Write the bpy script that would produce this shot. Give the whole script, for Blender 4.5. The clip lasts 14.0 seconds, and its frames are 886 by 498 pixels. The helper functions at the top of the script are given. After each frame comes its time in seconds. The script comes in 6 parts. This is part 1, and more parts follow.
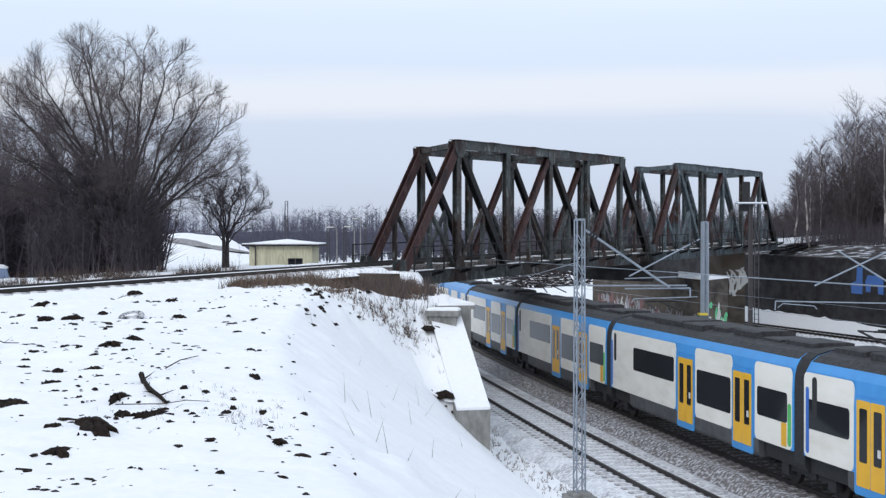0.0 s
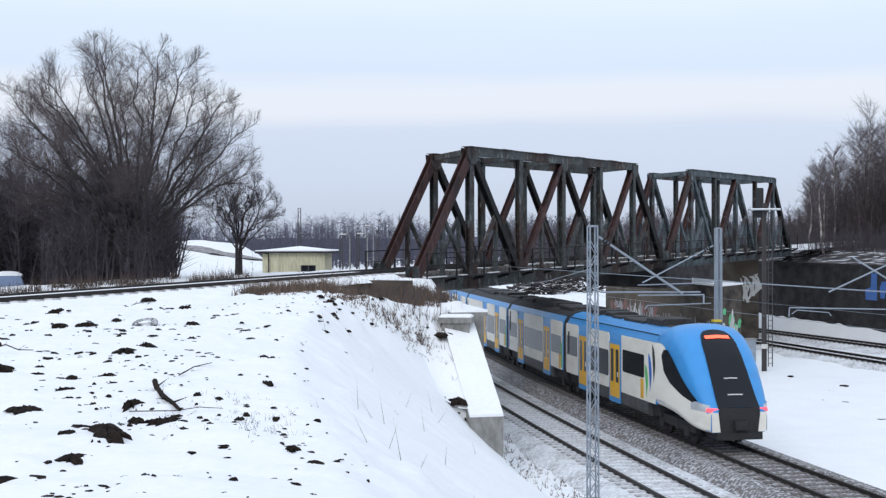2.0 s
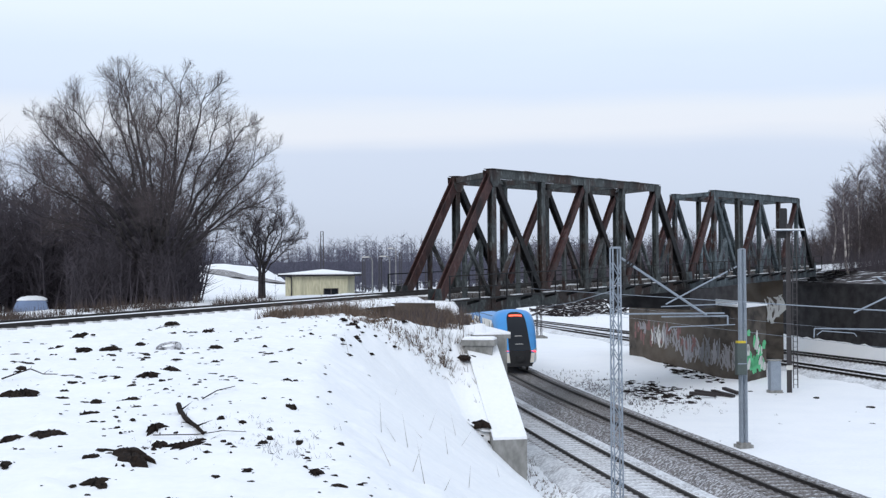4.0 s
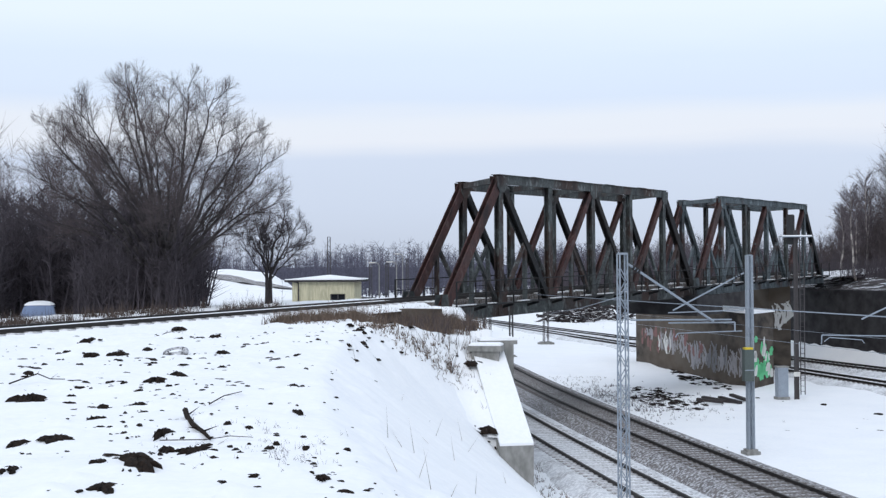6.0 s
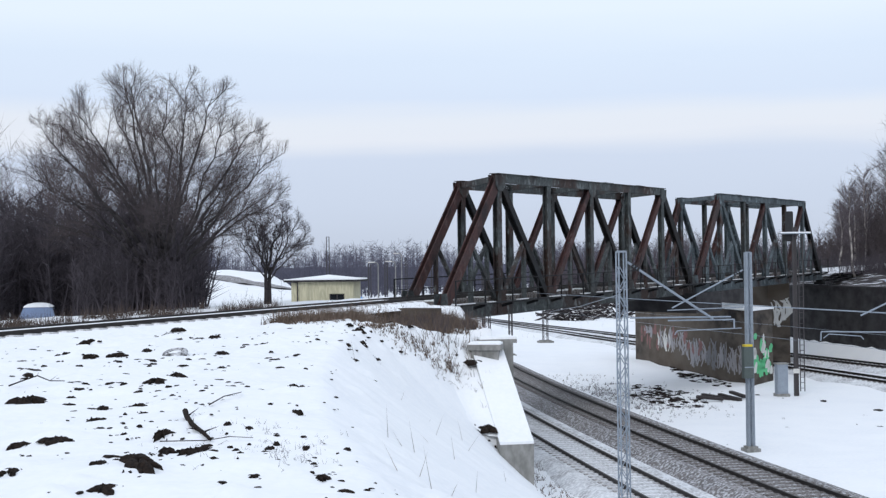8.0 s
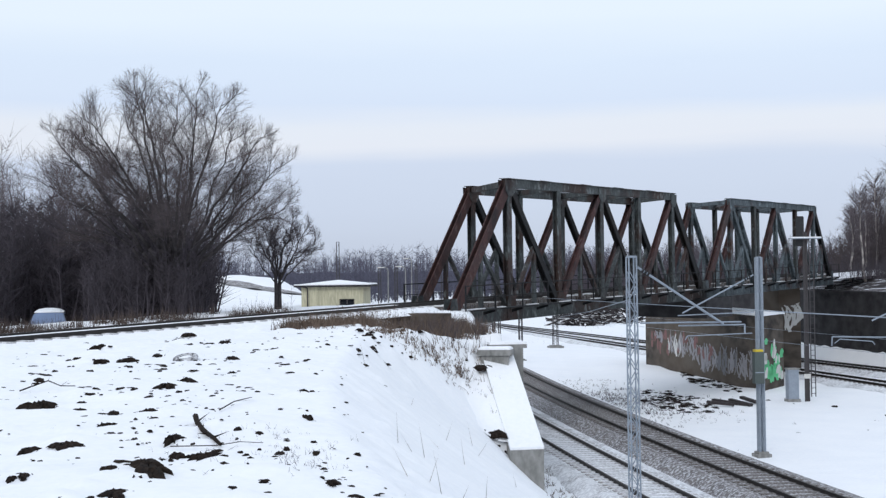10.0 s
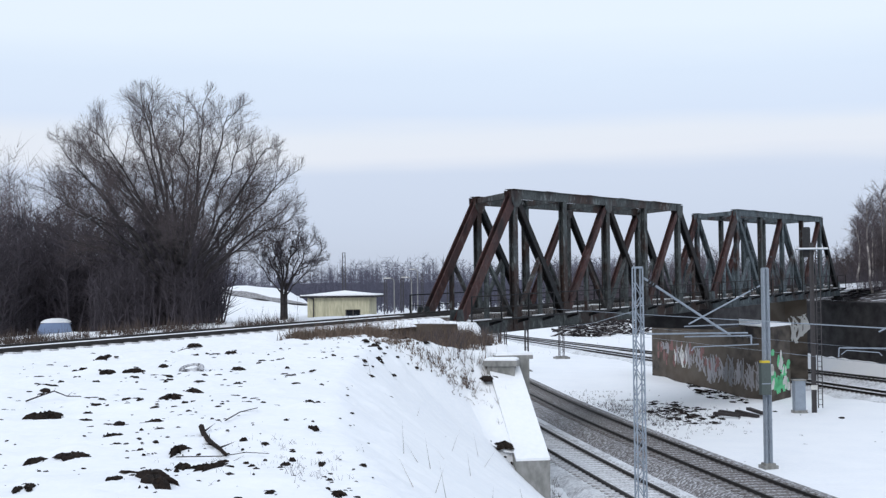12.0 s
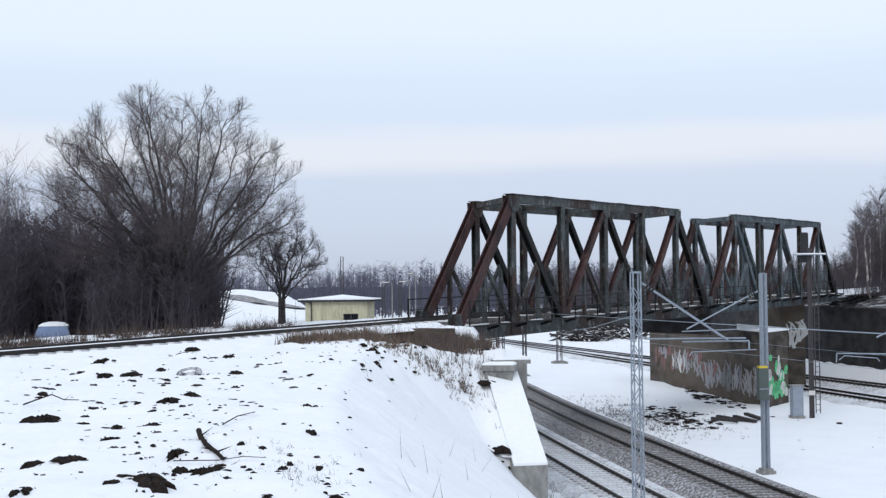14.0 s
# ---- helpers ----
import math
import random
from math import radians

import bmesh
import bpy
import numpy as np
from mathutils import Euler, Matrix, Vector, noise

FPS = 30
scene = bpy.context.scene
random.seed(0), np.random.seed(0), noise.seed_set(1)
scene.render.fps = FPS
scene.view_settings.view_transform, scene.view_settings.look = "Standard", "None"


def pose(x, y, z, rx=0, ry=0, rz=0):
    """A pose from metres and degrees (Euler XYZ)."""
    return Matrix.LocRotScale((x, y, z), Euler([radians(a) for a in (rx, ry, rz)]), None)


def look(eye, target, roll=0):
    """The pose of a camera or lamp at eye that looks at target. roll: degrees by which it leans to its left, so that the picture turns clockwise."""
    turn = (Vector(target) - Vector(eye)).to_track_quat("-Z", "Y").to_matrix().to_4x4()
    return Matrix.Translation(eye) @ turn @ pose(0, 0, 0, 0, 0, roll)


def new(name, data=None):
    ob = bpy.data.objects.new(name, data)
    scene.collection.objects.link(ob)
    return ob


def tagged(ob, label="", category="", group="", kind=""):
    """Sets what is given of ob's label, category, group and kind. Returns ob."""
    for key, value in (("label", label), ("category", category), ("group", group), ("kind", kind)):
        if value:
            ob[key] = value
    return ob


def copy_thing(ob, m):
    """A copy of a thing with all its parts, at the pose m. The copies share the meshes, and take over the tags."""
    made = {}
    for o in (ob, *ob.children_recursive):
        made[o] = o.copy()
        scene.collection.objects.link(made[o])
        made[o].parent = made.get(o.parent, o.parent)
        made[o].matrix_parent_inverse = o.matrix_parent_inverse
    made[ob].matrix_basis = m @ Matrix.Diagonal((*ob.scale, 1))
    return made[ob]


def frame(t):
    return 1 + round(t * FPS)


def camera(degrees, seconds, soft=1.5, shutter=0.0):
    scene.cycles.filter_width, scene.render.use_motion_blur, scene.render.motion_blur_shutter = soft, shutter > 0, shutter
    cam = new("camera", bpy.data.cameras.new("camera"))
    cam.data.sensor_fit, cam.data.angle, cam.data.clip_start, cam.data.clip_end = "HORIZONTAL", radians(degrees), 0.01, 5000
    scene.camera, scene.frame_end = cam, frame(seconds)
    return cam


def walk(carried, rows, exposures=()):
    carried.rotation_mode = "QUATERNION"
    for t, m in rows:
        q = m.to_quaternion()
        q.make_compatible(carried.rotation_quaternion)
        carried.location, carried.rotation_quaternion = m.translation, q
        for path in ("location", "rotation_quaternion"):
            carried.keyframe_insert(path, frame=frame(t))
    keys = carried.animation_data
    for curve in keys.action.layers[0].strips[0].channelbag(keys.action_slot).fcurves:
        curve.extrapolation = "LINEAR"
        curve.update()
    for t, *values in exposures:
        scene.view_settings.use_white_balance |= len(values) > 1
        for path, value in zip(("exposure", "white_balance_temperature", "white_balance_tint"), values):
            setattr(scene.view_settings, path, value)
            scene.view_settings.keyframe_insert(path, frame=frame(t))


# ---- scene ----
cam = camera(38.92, 14.0, soft=1.35)
EYE = 7.26
ROWS = [
    (0, -0.717, 0.036, -2.513),
    (0.5, -0.385, 0.162, -2.131),
    (1, -0.354, 0.19, -2.176),
    (1.5, -0.546, 0.069, -1.773),
    (2, -0.407, 0.121, -1.928),
    (2.5, -0.2, 0.336, -1.704),
    (3, -0.315, 0.316, -1.454),
    (3.5, 0.453, 0.429, -1.098),
    (6, 0.888, 0.335, -0.591),
    (6.5, 1.192, 0.359, -0.555),
    (7, 1.166, 0.676, -0.388),
    (7.5, 1.032, 0.733, -0.602),
    (8, 0.849, 0.725, -0.638),
    (10.5, 1.141, 0.75, -0.131),
    (11, 1.165, 0.699, -0.22),
    (11.5, 1.266, 0.527, -0.089),
    (12, 1.581, 0.702, 0.091),
    (12.5, 1.713, 0.591, -0.005),
    (13, 1.545, 0.581, 0.037),
    (13.5, 1.507, 0.45, -0.034),
    (14, 1.781, 0.554, -0),
]
walk(cam, [(t, pose(0, 0, EYE, 90 + pitch, roll, yaw)) for t, pitch, roll, yaw in ROWS],
     exposures=[(0, 0.06), (3.5, 0.07), (7, 0.05), (8.5, 0.01), (14, 0.02)])

# ---- light: an overcast winter afternoon ----
world = bpy.data.worlds.new("overcast_sky")
scene.world = world
world.use_nodes = True
wn, wl = world.node_tree.nodes, world.node_tree.links
wn.clear()
w_out, w_bg = wn.new("ShaderNodeOutputWorld"), wn.new("ShaderNodeBackground")
w_sky = wn.new("ShaderNodeTexSky")
w_sky.sky_type, w_sky.sun_disc = "NISHITA", False
w_sky.sun_elevation, w_sky.sun_rotation = radians(35), radians(202)
w_co, w_sep = wn.new("ShaderNodeTexCoord"), wn.new("ShaderNodeSeparateXYZ")
wl.new(w_co.outputs["Generated"], w_sep.inputs[0])
# cloud layers lie flat: the noise is squeezed vertically
w_map = wn.new("ShaderNodeMapping")
w_map.inputs["Scale"].default_value = (2.2, 2.2, 16.0)
wl.new(w_co.outputs["Generated"], w_map.inputs[0])
w_noise = wn.new("ShaderNodeTexNoise")
w_noise.inputs["Scale"].default_value, w_noise.inputs["Detail"].default_value = 1.6, 3.0
wl.new(w_map.outputs[0], w_noise.inputs["Vector"])
w_add = wn.new("ShaderNodeMath")
w_add.operation = "MULTIPLY_ADD"
w_add.inputs[1].default_value, w_add.inputs[2].default_value = 0.026, -0.013
wl.new(w_noise.outputs["Fac"], w_add.inputs[0])
w_sum = wn.new("ShaderNodeMath")
w_sum.operation = "ADD"
wl.new(w_sep.outputs["Z"], w_sum.inputs[0])
wl.new(w_add.outputs[0], w_sum.inputs[1])
w_ramp = wn.new("ShaderNodeValToRGB")
wl.new(w_sum.outputs[0], w_ramp.inputs[0])
SKY = [(0.0, (0.54, 0.61, 0.75)), (0.05, (0.60, 0.68, 0.84)), (0.088, (0.64, 0.72, 0.88)), (0.100, (0.80, 0.84, 0.93)), (0.116, (0.80, 0.85, 0.94)),
       (0.132, (0.70, 0.80, 0.97)), (0.165, (0.73, 0.84, 1.0)), (0.20, (0.82, 0.92, 1.03)), (0.26, (0.84, 0.93, 1.04)), (1.0, (0.85, 0.97, 1.18))]
ramp = w_ramp.color_ramp
while len(ramp.elements) < len(SKY):
    ramp.elements.new(0.5)
for el, (at, col) in zip(ramp.elements, SKY):
    el.position, el.color = at, (*col, 1)
w_scale = wn.new("ShaderNodeMixRGB")
w_scale.blend_type, w_scale.inputs[0].default_value, w_scale.inputs[2].default_value = "MULTIPLY", 1.0, (0.1, 0.1, 0.1, 1)
wl.new(w_sky.outputs[0], w_scale.inputs[1])
w_mix = wn.new("ShaderNodeMixRGB")
w_mix.inputs[0].default_value = 0.94
wl.new(w_scale.outputs[0], w_mix.inputs[1])
wl.new(w_ramp.outputs[0], w_mix.inputs[2])
wl.new(w_mix.outputs[0], w_bg.inputs[0])
w_bg.inputs[1].default_value = 1.0
wl.new(w_bg.outputs[0], w_out.inputs[0])

sun = new("sun", bpy.data.lights.new("sun", "SUN"))
sun.data.energy, sun.data.angle, sun.data.color = 0.8, radians(25), (1.0, 0.97, 0.95)
sun.matrix_basis = look((-22, -55, 42), (0, 0, 0))


# ---- materials ----
def mat(name, base, rough=0.8, metal=0.0, dark=None, light=None, fine=30.0, coarse=2.0, bump=0.1, amount=0.5, spread=(0.35, 0.65), stretch=(1, 1, 1), island=0.0, gloss=0.5):
    """A surface with a coarse stain (towards dark) and a fine grain (towards light), in object space."""
    m = bpy.data.materials.new(name)
    m.use_nodes = True
    n, l = m.node_tree.nodes, m.node_tree.links
    b = n["Principled BSDF"]
    b.inputs["Roughness"].default_value, b.inputs["Metallic"].default_value = rough, metal
    b.inputs["Specular IOR Level"].default_value = gloss
    co, mp = n.new("ShaderNodeTexCoord"), n.new("ShaderNodeMapping")
    mp.inputs["Scale"].default_value = stretch
    l.new(co.outputs["Object"], mp.inputs[0])
    dark = dark or tuple(c * 0.6 for c in base)
    light = light or tuple(min(1, c * 1.25 + 0.01) for c in base)
    noises = []
    for s in (coarse, fine):
        t = n.new("ShaderNodeTexNoise")
        t.inputs["Scale"].default_value, t.inputs["Detail"].default_value = s, 5.0
        l.new(mp.outputs[0], t.inputs["Vector"])
        r = n.new("ShaderNodeMapRange")
        r.inputs["From Min"].default_value, r.inputs["From Max"].default_value, r.inputs["To Max"].default_value = spread[0], spread[1], amount
        l.new(t.outputs["Fac"], r.inputs["Value"])
        noises.append((t, r))
    x1, x2 = n.new("ShaderNodeMixRGB"), n.new("ShaderNodeMixRGB")
    x1.inputs[1].default_value, x1.inputs[2].default_value = (*base, 1), (*dark, 1)
    l.new(noises[0][1].outputs[0], x1.inputs[0])
    l.new(x1.outputs[0], x2.inputs[1])
    x2.inputs[2].default_value = (*light, 1)
    l.new(noises[1][1].outputs[0], x2.inputs[0])
    last = x2
    if island:
        g, hsv, mr = n.new("ShaderNodeNewGeometry"), n.new("ShaderNodeHueSaturation"), n.new("ShaderNodeMapRange")
        mr.inputs["To Min"].default_value, mr.inputs["To Max"].default_value = 1 - island, 1 + island
        l.new(g.outputs["Random Per Island"], mr.inputs["Value"])
        l.new(mr.outputs[0], hsv.inputs["Value"])
        l.new(x2.outputs[0], hsv.inputs["Color"])
        last = hsv
    l.new(last.outputs[0], b.inputs["Base Color"])
    if bump:
        bp = n.new("ShaderNodeBump")
        bp.inputs["Strength"].default_value, bp.inputs["Distance"].default_value = min(1, bump * 4), 0.02
        l.new(noises[1][0].outputs["Fac"], bp.inputs["Height"])
        l.new(bp.outputs[0], b.inputs["Normal"])
    return m


def glow(name, col, strength):
    m = bpy.data.materials.new(name)
    m.use_nodes = True
    b = m.node_tree.nodes["Principled BSDF"]
    b.inputs["Base Color"].default_value = (*col, 1)
    b.inputs["Emission Color"].default_value, b.inputs["Emission Strength"].default_value = (*col, 1), strength
    return m


def glass(name, tint, rough=0.06):
    m = bpy.data.materials.new(name)
    m.use_nodes = True
    b = m.node_tree.nodes["Principled BSDF"]
    b.inputs["Base Color"].default_value, b.inputs["Roughness"].default_value = (*tint, 1), rough
    b.inputs["Specular IOR Level"].default_value = 0.22
    return m


def rusty(name, paint, rust, coarse=0.6, share=(0.45, 0.62), pale=0.45):
    """Old grey-green paint broken up by rust, with dark runs of dirt and pale flecks of bare paint."""
    m = bpy.data.materials.new(name)
    m.use_nodes = True
    n, l = m.node_tree.nodes, m.node_tree.links
    b = n["Principled BSDF"]
    b.inputs["Roughness"].default_value = 0.75
    b.inputs["Specular IOR Level"].default_value = 0.3
    co = n.new("ShaderNodeTexCoord")

    def layer(scale, detail, lo, hi, top, stretch=(1, 1, 1)):
        mp, t, r = n.new("ShaderNodeMapping"), n.new("ShaderNodeTexNoise"), n.new("ShaderNodeMapRange")
        mp.inputs["Scale"].default_value = stretch
        l.new(co.outputs["Object"], mp.inputs[0])
        l.new(mp.outputs[0], t.inputs["Vector"])
        t.inputs["Scale"].default_value, t.inputs["Detail"].default_value = scale, detail
        r.inputs["From Min"].default_value, r.inputs["From Max"].default_value, r.inputs["To Max"].default_value = lo, hi, top
        l.new(t.outputs["Fac"], r.inputs["Value"])
        return t, r

    big, r1 = layer(coarse, 6, share[0], share[1], 1.0)
    small, r2 = layer(9, 6, 0.45, 0.75, 0.75)
    runs, r3 = layer(1.5, 6, 0.48, 0.70, 0.75, (1, 1, 0.45))
    fleck, r4 = layer(3.6, 7, 0.56, 0.68, pale, (1, 1, 0.6))
    last = None
    dark = (rust[0] * 0.35, rust[1] * 0.4, rust[2] * 0.5)
    grime = (0.010, 0.010, 0.012)
    light = tuple(min(1.0, c * 2.6 + 0.03) for c in paint)
    for r, colour in ((r1, rust), (r2, dark), (r4, light), (r3, grime)):
        x = n.new("ShaderNodeMixRGB")
        if last is None:
            x.inputs[1].default_value = (*paint, 1)
        else:
            l.new(last.outputs[0], x.inputs[1])
        x.inputs[2].default_value = (*colour, 1)
        l.new(r.outputs[0], x.inputs[0])
        last = x
    l.new(last.outputs[0], b.inputs["Base Color"])
    bp = n.new("ShaderNodeBump")
    bp.inputs["Strength"].default_value, bp.inputs["Distance"].default_value = 0.4, 0.01
    l.new(small.outputs["Fac"], bp.inputs["Height"])
    l.new(bp.outputs[0], b.inputs["Normal"])
    return m


SNOW = mat("snow", (0.86, 0.87, 0.88), 0.9, dark=(0.78, 0.80, 0.83), light=(0.9, 0.9, 0.9), fine=7, coarse=0.5, bump=0.12, amount=0.6, gloss=0.2)
SNOW_PATCHY = mat("patchy_snow", (0.05, 0.042, 0.042), 0.95, fine=0.9, coarse=0.3, bump=0.2, dark=(0.03, 0.026, 0.026), light=(0.80, 0.81, 0.84), amount=1.0, spread=(0.54, 0.62), gloss=0.2)
DIRT = mat("dark_soil", (0.016, 0.013, 0.012), 0.97, fine=16, coarse=3, bump=0.3, dark=(0.007, 0.006, 0.006), light=(0.045, 0.03, 0.022), amount=0.5, gloss=0.1)
STONES = mat("ballast", (0.17, 0.155, 0.15), 0.95, fine=9, coarse=1.2, bump=0.3, dark=(0.12, 0.11, 0.11), light=(0.70, 0.71, 0.74), amount=0.8, spread=(0.46, 0.66), gloss=0.2)
STONES_SNOWY = mat("snowy_ballast", (0.62, 0.63, 0.65), 0.95, fine=8, coarse=1.0, bump=0.3, dark=(0.30, 0.29, 0.30), light=(0.86, 0.87, 0.88), amount=0.8, spread=(0.42, 0.6), gloss=0.2)
RAIL = mat("rail_steel", (0.024, 0.020, 0.019), 0.6, 0.2, fine=12)
SLEEPER_SNOWY = mat("snowy_sleeper", (0.52, 0.52, 0.53), 0.9, fine=10, coarse=2, dark=(0.22, 0.2, 0.19), light=(0.8, 0.8, 0.82), spread=(0.42, 0.62), amount=0.8)
SLEEPER = mat("sleeper", (0.10, 0.085, 0.075), 0.9, fine=18, coarse=2, light=(0.6, 0.6, 0.62), spread=(0.48, 0.68))
STEEL = rusty("bridge_paint", (0.070, 0.080, 0.080), (0.050, 0.031, 0.026), 0.35, (0.48, 0.58), 0.6)
STEEL_RED = rusty("bridge_rust", (0.058, 0.042, 0.040), (0.068, 0.031, 0.028), 0.5, (0.30, 0.50), 0.3)
STEEL_PALE = rusty("bridge_pale_paint", (0.105, 0.130, 0.142), (0.070, 0.040, 0.034), 0.3, (0.55, 0.65), 0.5)
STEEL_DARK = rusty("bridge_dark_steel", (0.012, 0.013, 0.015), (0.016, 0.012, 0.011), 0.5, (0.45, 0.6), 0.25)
CONCRETE = mat("old_concrete", (0.100, 0.079, 0.061), 0.95, fine=0.9, coarse=0.13, dark=(0.016, 0.015, 0.018), light=(0.125, 0.105, 0.086), amount=0.85, bump=0.1, spread=(0.38, 0.62), stretch=(0.6, 0.6, 1.2), gloss=0.2)
CONCRETE_PALE = mat("pale_concrete", (0.215, 0.212, 0.200), 0.95, fine=5, coarse=0.8, dark=(0.12, 0.12, 0.11), light=(0.34, 0.335, 0.32), amount=0.7, bump=0.12, stretch=(1, 1, 0.55))
CONCRETE_DARK = mat("dark_stone_wall", (0.042, 0.040, 0.042), 0.95, fine=1.3, coarse=0.25, dark=(0.012, 0.011, 0.013), light=(0.062, 0.060, 0.062), amount=0.8, stretch=(0.7, 0.7, 1.0), gloss=0.15)
ZINC = mat("galvanised_steel", (0.28, 0.32, 0.37), 0.55, 0.4, fine=20, coarse=3)
ZINC_DARK = mat("weathered_pole", (0.055, 0.050, 0.052), 0.8, 0.1, fine=18, coarse=2)
BARK = mat("bark", (0.052, 0.046, 0.047), 0.95, fine=9, coarse=1.5, bump=0.2, gloss=0.1)
TWIG = mat("twigs", (0.088, 0.073, 0.075), 0.95, fine=6, coarse=0.4, bump=0, island=0.3, gloss=0.1)
TWIG_DARK = mat("thicket_twigs", (0.072, 0.063, 0.072), 0.95, fine=5, coarse=0.4, bump=0, island=0.25, gloss=0.1)
BIRCH = mat("birch_bark", (0.42, 0.38, 0.35), 0.9, fine=5, coarse=1.2, dark=(0.1, 0.09, 0.085), bump=0.1, stretch=(1, 1, 0.5), gloss=0.1)
TWIG_PALE = mat("pale_twigs", (0.125, 0.107, 0.115), 0.95, fine=5, coarse=0.4, bump=0, island=0.3, gloss=0.1)
# Distance haze is painted into these two base colours, bluer than near twigs.
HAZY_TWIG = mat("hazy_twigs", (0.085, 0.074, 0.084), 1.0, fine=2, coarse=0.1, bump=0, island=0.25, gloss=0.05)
HAZY_FAR_TWIG = mat("hazy_distant_woods", (0.098, 0.098, 0.130), 1.0, fine=2, coarse=0.05, bump=0, island=0.18, gloss=0.05)
WEEDS = mat("brown_weeds", (0.085, 0.065, 0.056), 0.95, fine=8, coarse=0.8, bump=0, island=0.4, dark=(0.04, 0.03, 0.028), gloss=0.1)
GRASS = mat("dry_grass", (0.145, 0.108, 0.084), 0.95, fine=8, coarse=0.8, bump=0, island=0.4, dark=(0.07, 0.052, 0.042), gloss=0.1)
HUT_WALL = mat("cream_render", (0.50, 0.47, 0.33), 0.95, fine=5, coarse=1.0, dark=(0.26, 0.24, 0.17), amount=0.7, stretch=(2, 2, 0.35), bump=0.1)
BLUE = mat("train_blue", (0.045, 0.28, 0.66), 0.38, fine=2.2, coarse=0.35, dark=(0.045, 0.19, 0.42), light=(0.05, 0.32, 0.70), amount=0.45, bump=0)
WHITE = mat("train_white", (0.86, 0.825, 0.735), 0.42, fine=3.5, coarse=0.7, dark=(0.62, 0.58, 0.50), light=(0.88, 0.86, 0.80), amount=0.6, bump=0, stretch=(1, 0.35, 1))
YELLOW = mat("train_yellow", (0.80, 0.43, 0.02), 0.42, fine=3, coarse=0.6, amount=0.3, bump=0)
GREY = mat("train_skirt", (0.065, 0.070, 0.080), 0.6, fine=4, coarse=0.8, bump=0, dark=(0.02, 0.02, 0.02), light=(0.12, 0.115, 0.11))
BLACK = mat("rubber_black", (0.018, 0.018, 0.02), 0.8, fine=8, coarse=1, bump=0)
ROOF = mat("train_roof", (0.024, 0.024, 0.027), 0.85, fine=6, coarse=1, light=(0.075, 0.075, 0.078))
PANE = glass("dark_glass", (0.012, 0.014, 0.018))
RED_PANEL = mat("signal_red", (0.35, 0.02, 0.02), 0.5, bump=0)
GREEN = mat("mural_green", (0.10, 0.50, 0.22), 0.6, bump=0)
SPRAY_WHITE = mat("spray_white", (0.62, 0.61, 0.58), 0.7, bump=0)
SPRAY_BLUE = mat("spray_blue", (0.06, 0.16, 0.45), 0.7, bump=0)
SPRAY_OLD = mat("faded_spray_white", (0.27, 0.26, 0.27), 0.8, bump=0)
SPRAY_GREY = mat("spray_grey", (0.15, 0.15, 0.16), 0.8, bump=0)
SPRAY_RED = mat("spray_red", (0.19, 0.085, 0.08), 0.8, bump=0)
STRIPE_BLUE = mat("stripe_blue", (0.02, 0.13, 0.50), 0.45, bump=0)
STRIPE_GREEN = mat("stripe_green", (0.08, 0.48, 0.12), 0.45, bump=0)
TAIL = glow("tail_light", (1.0, 0.06, 0.08), 1.6)
DISPLAY = glow("display_orange", (1.0, 0.13, 0.06), 1.3)
SIGNAL_ORANGE = mat("box_yellow", (0.6, 0.45, 0.03), 0.6, bump=0)
CAR_PAINT = mat("car_paint", (0.14, 0.20, 0.33), 0.4, bump=0)


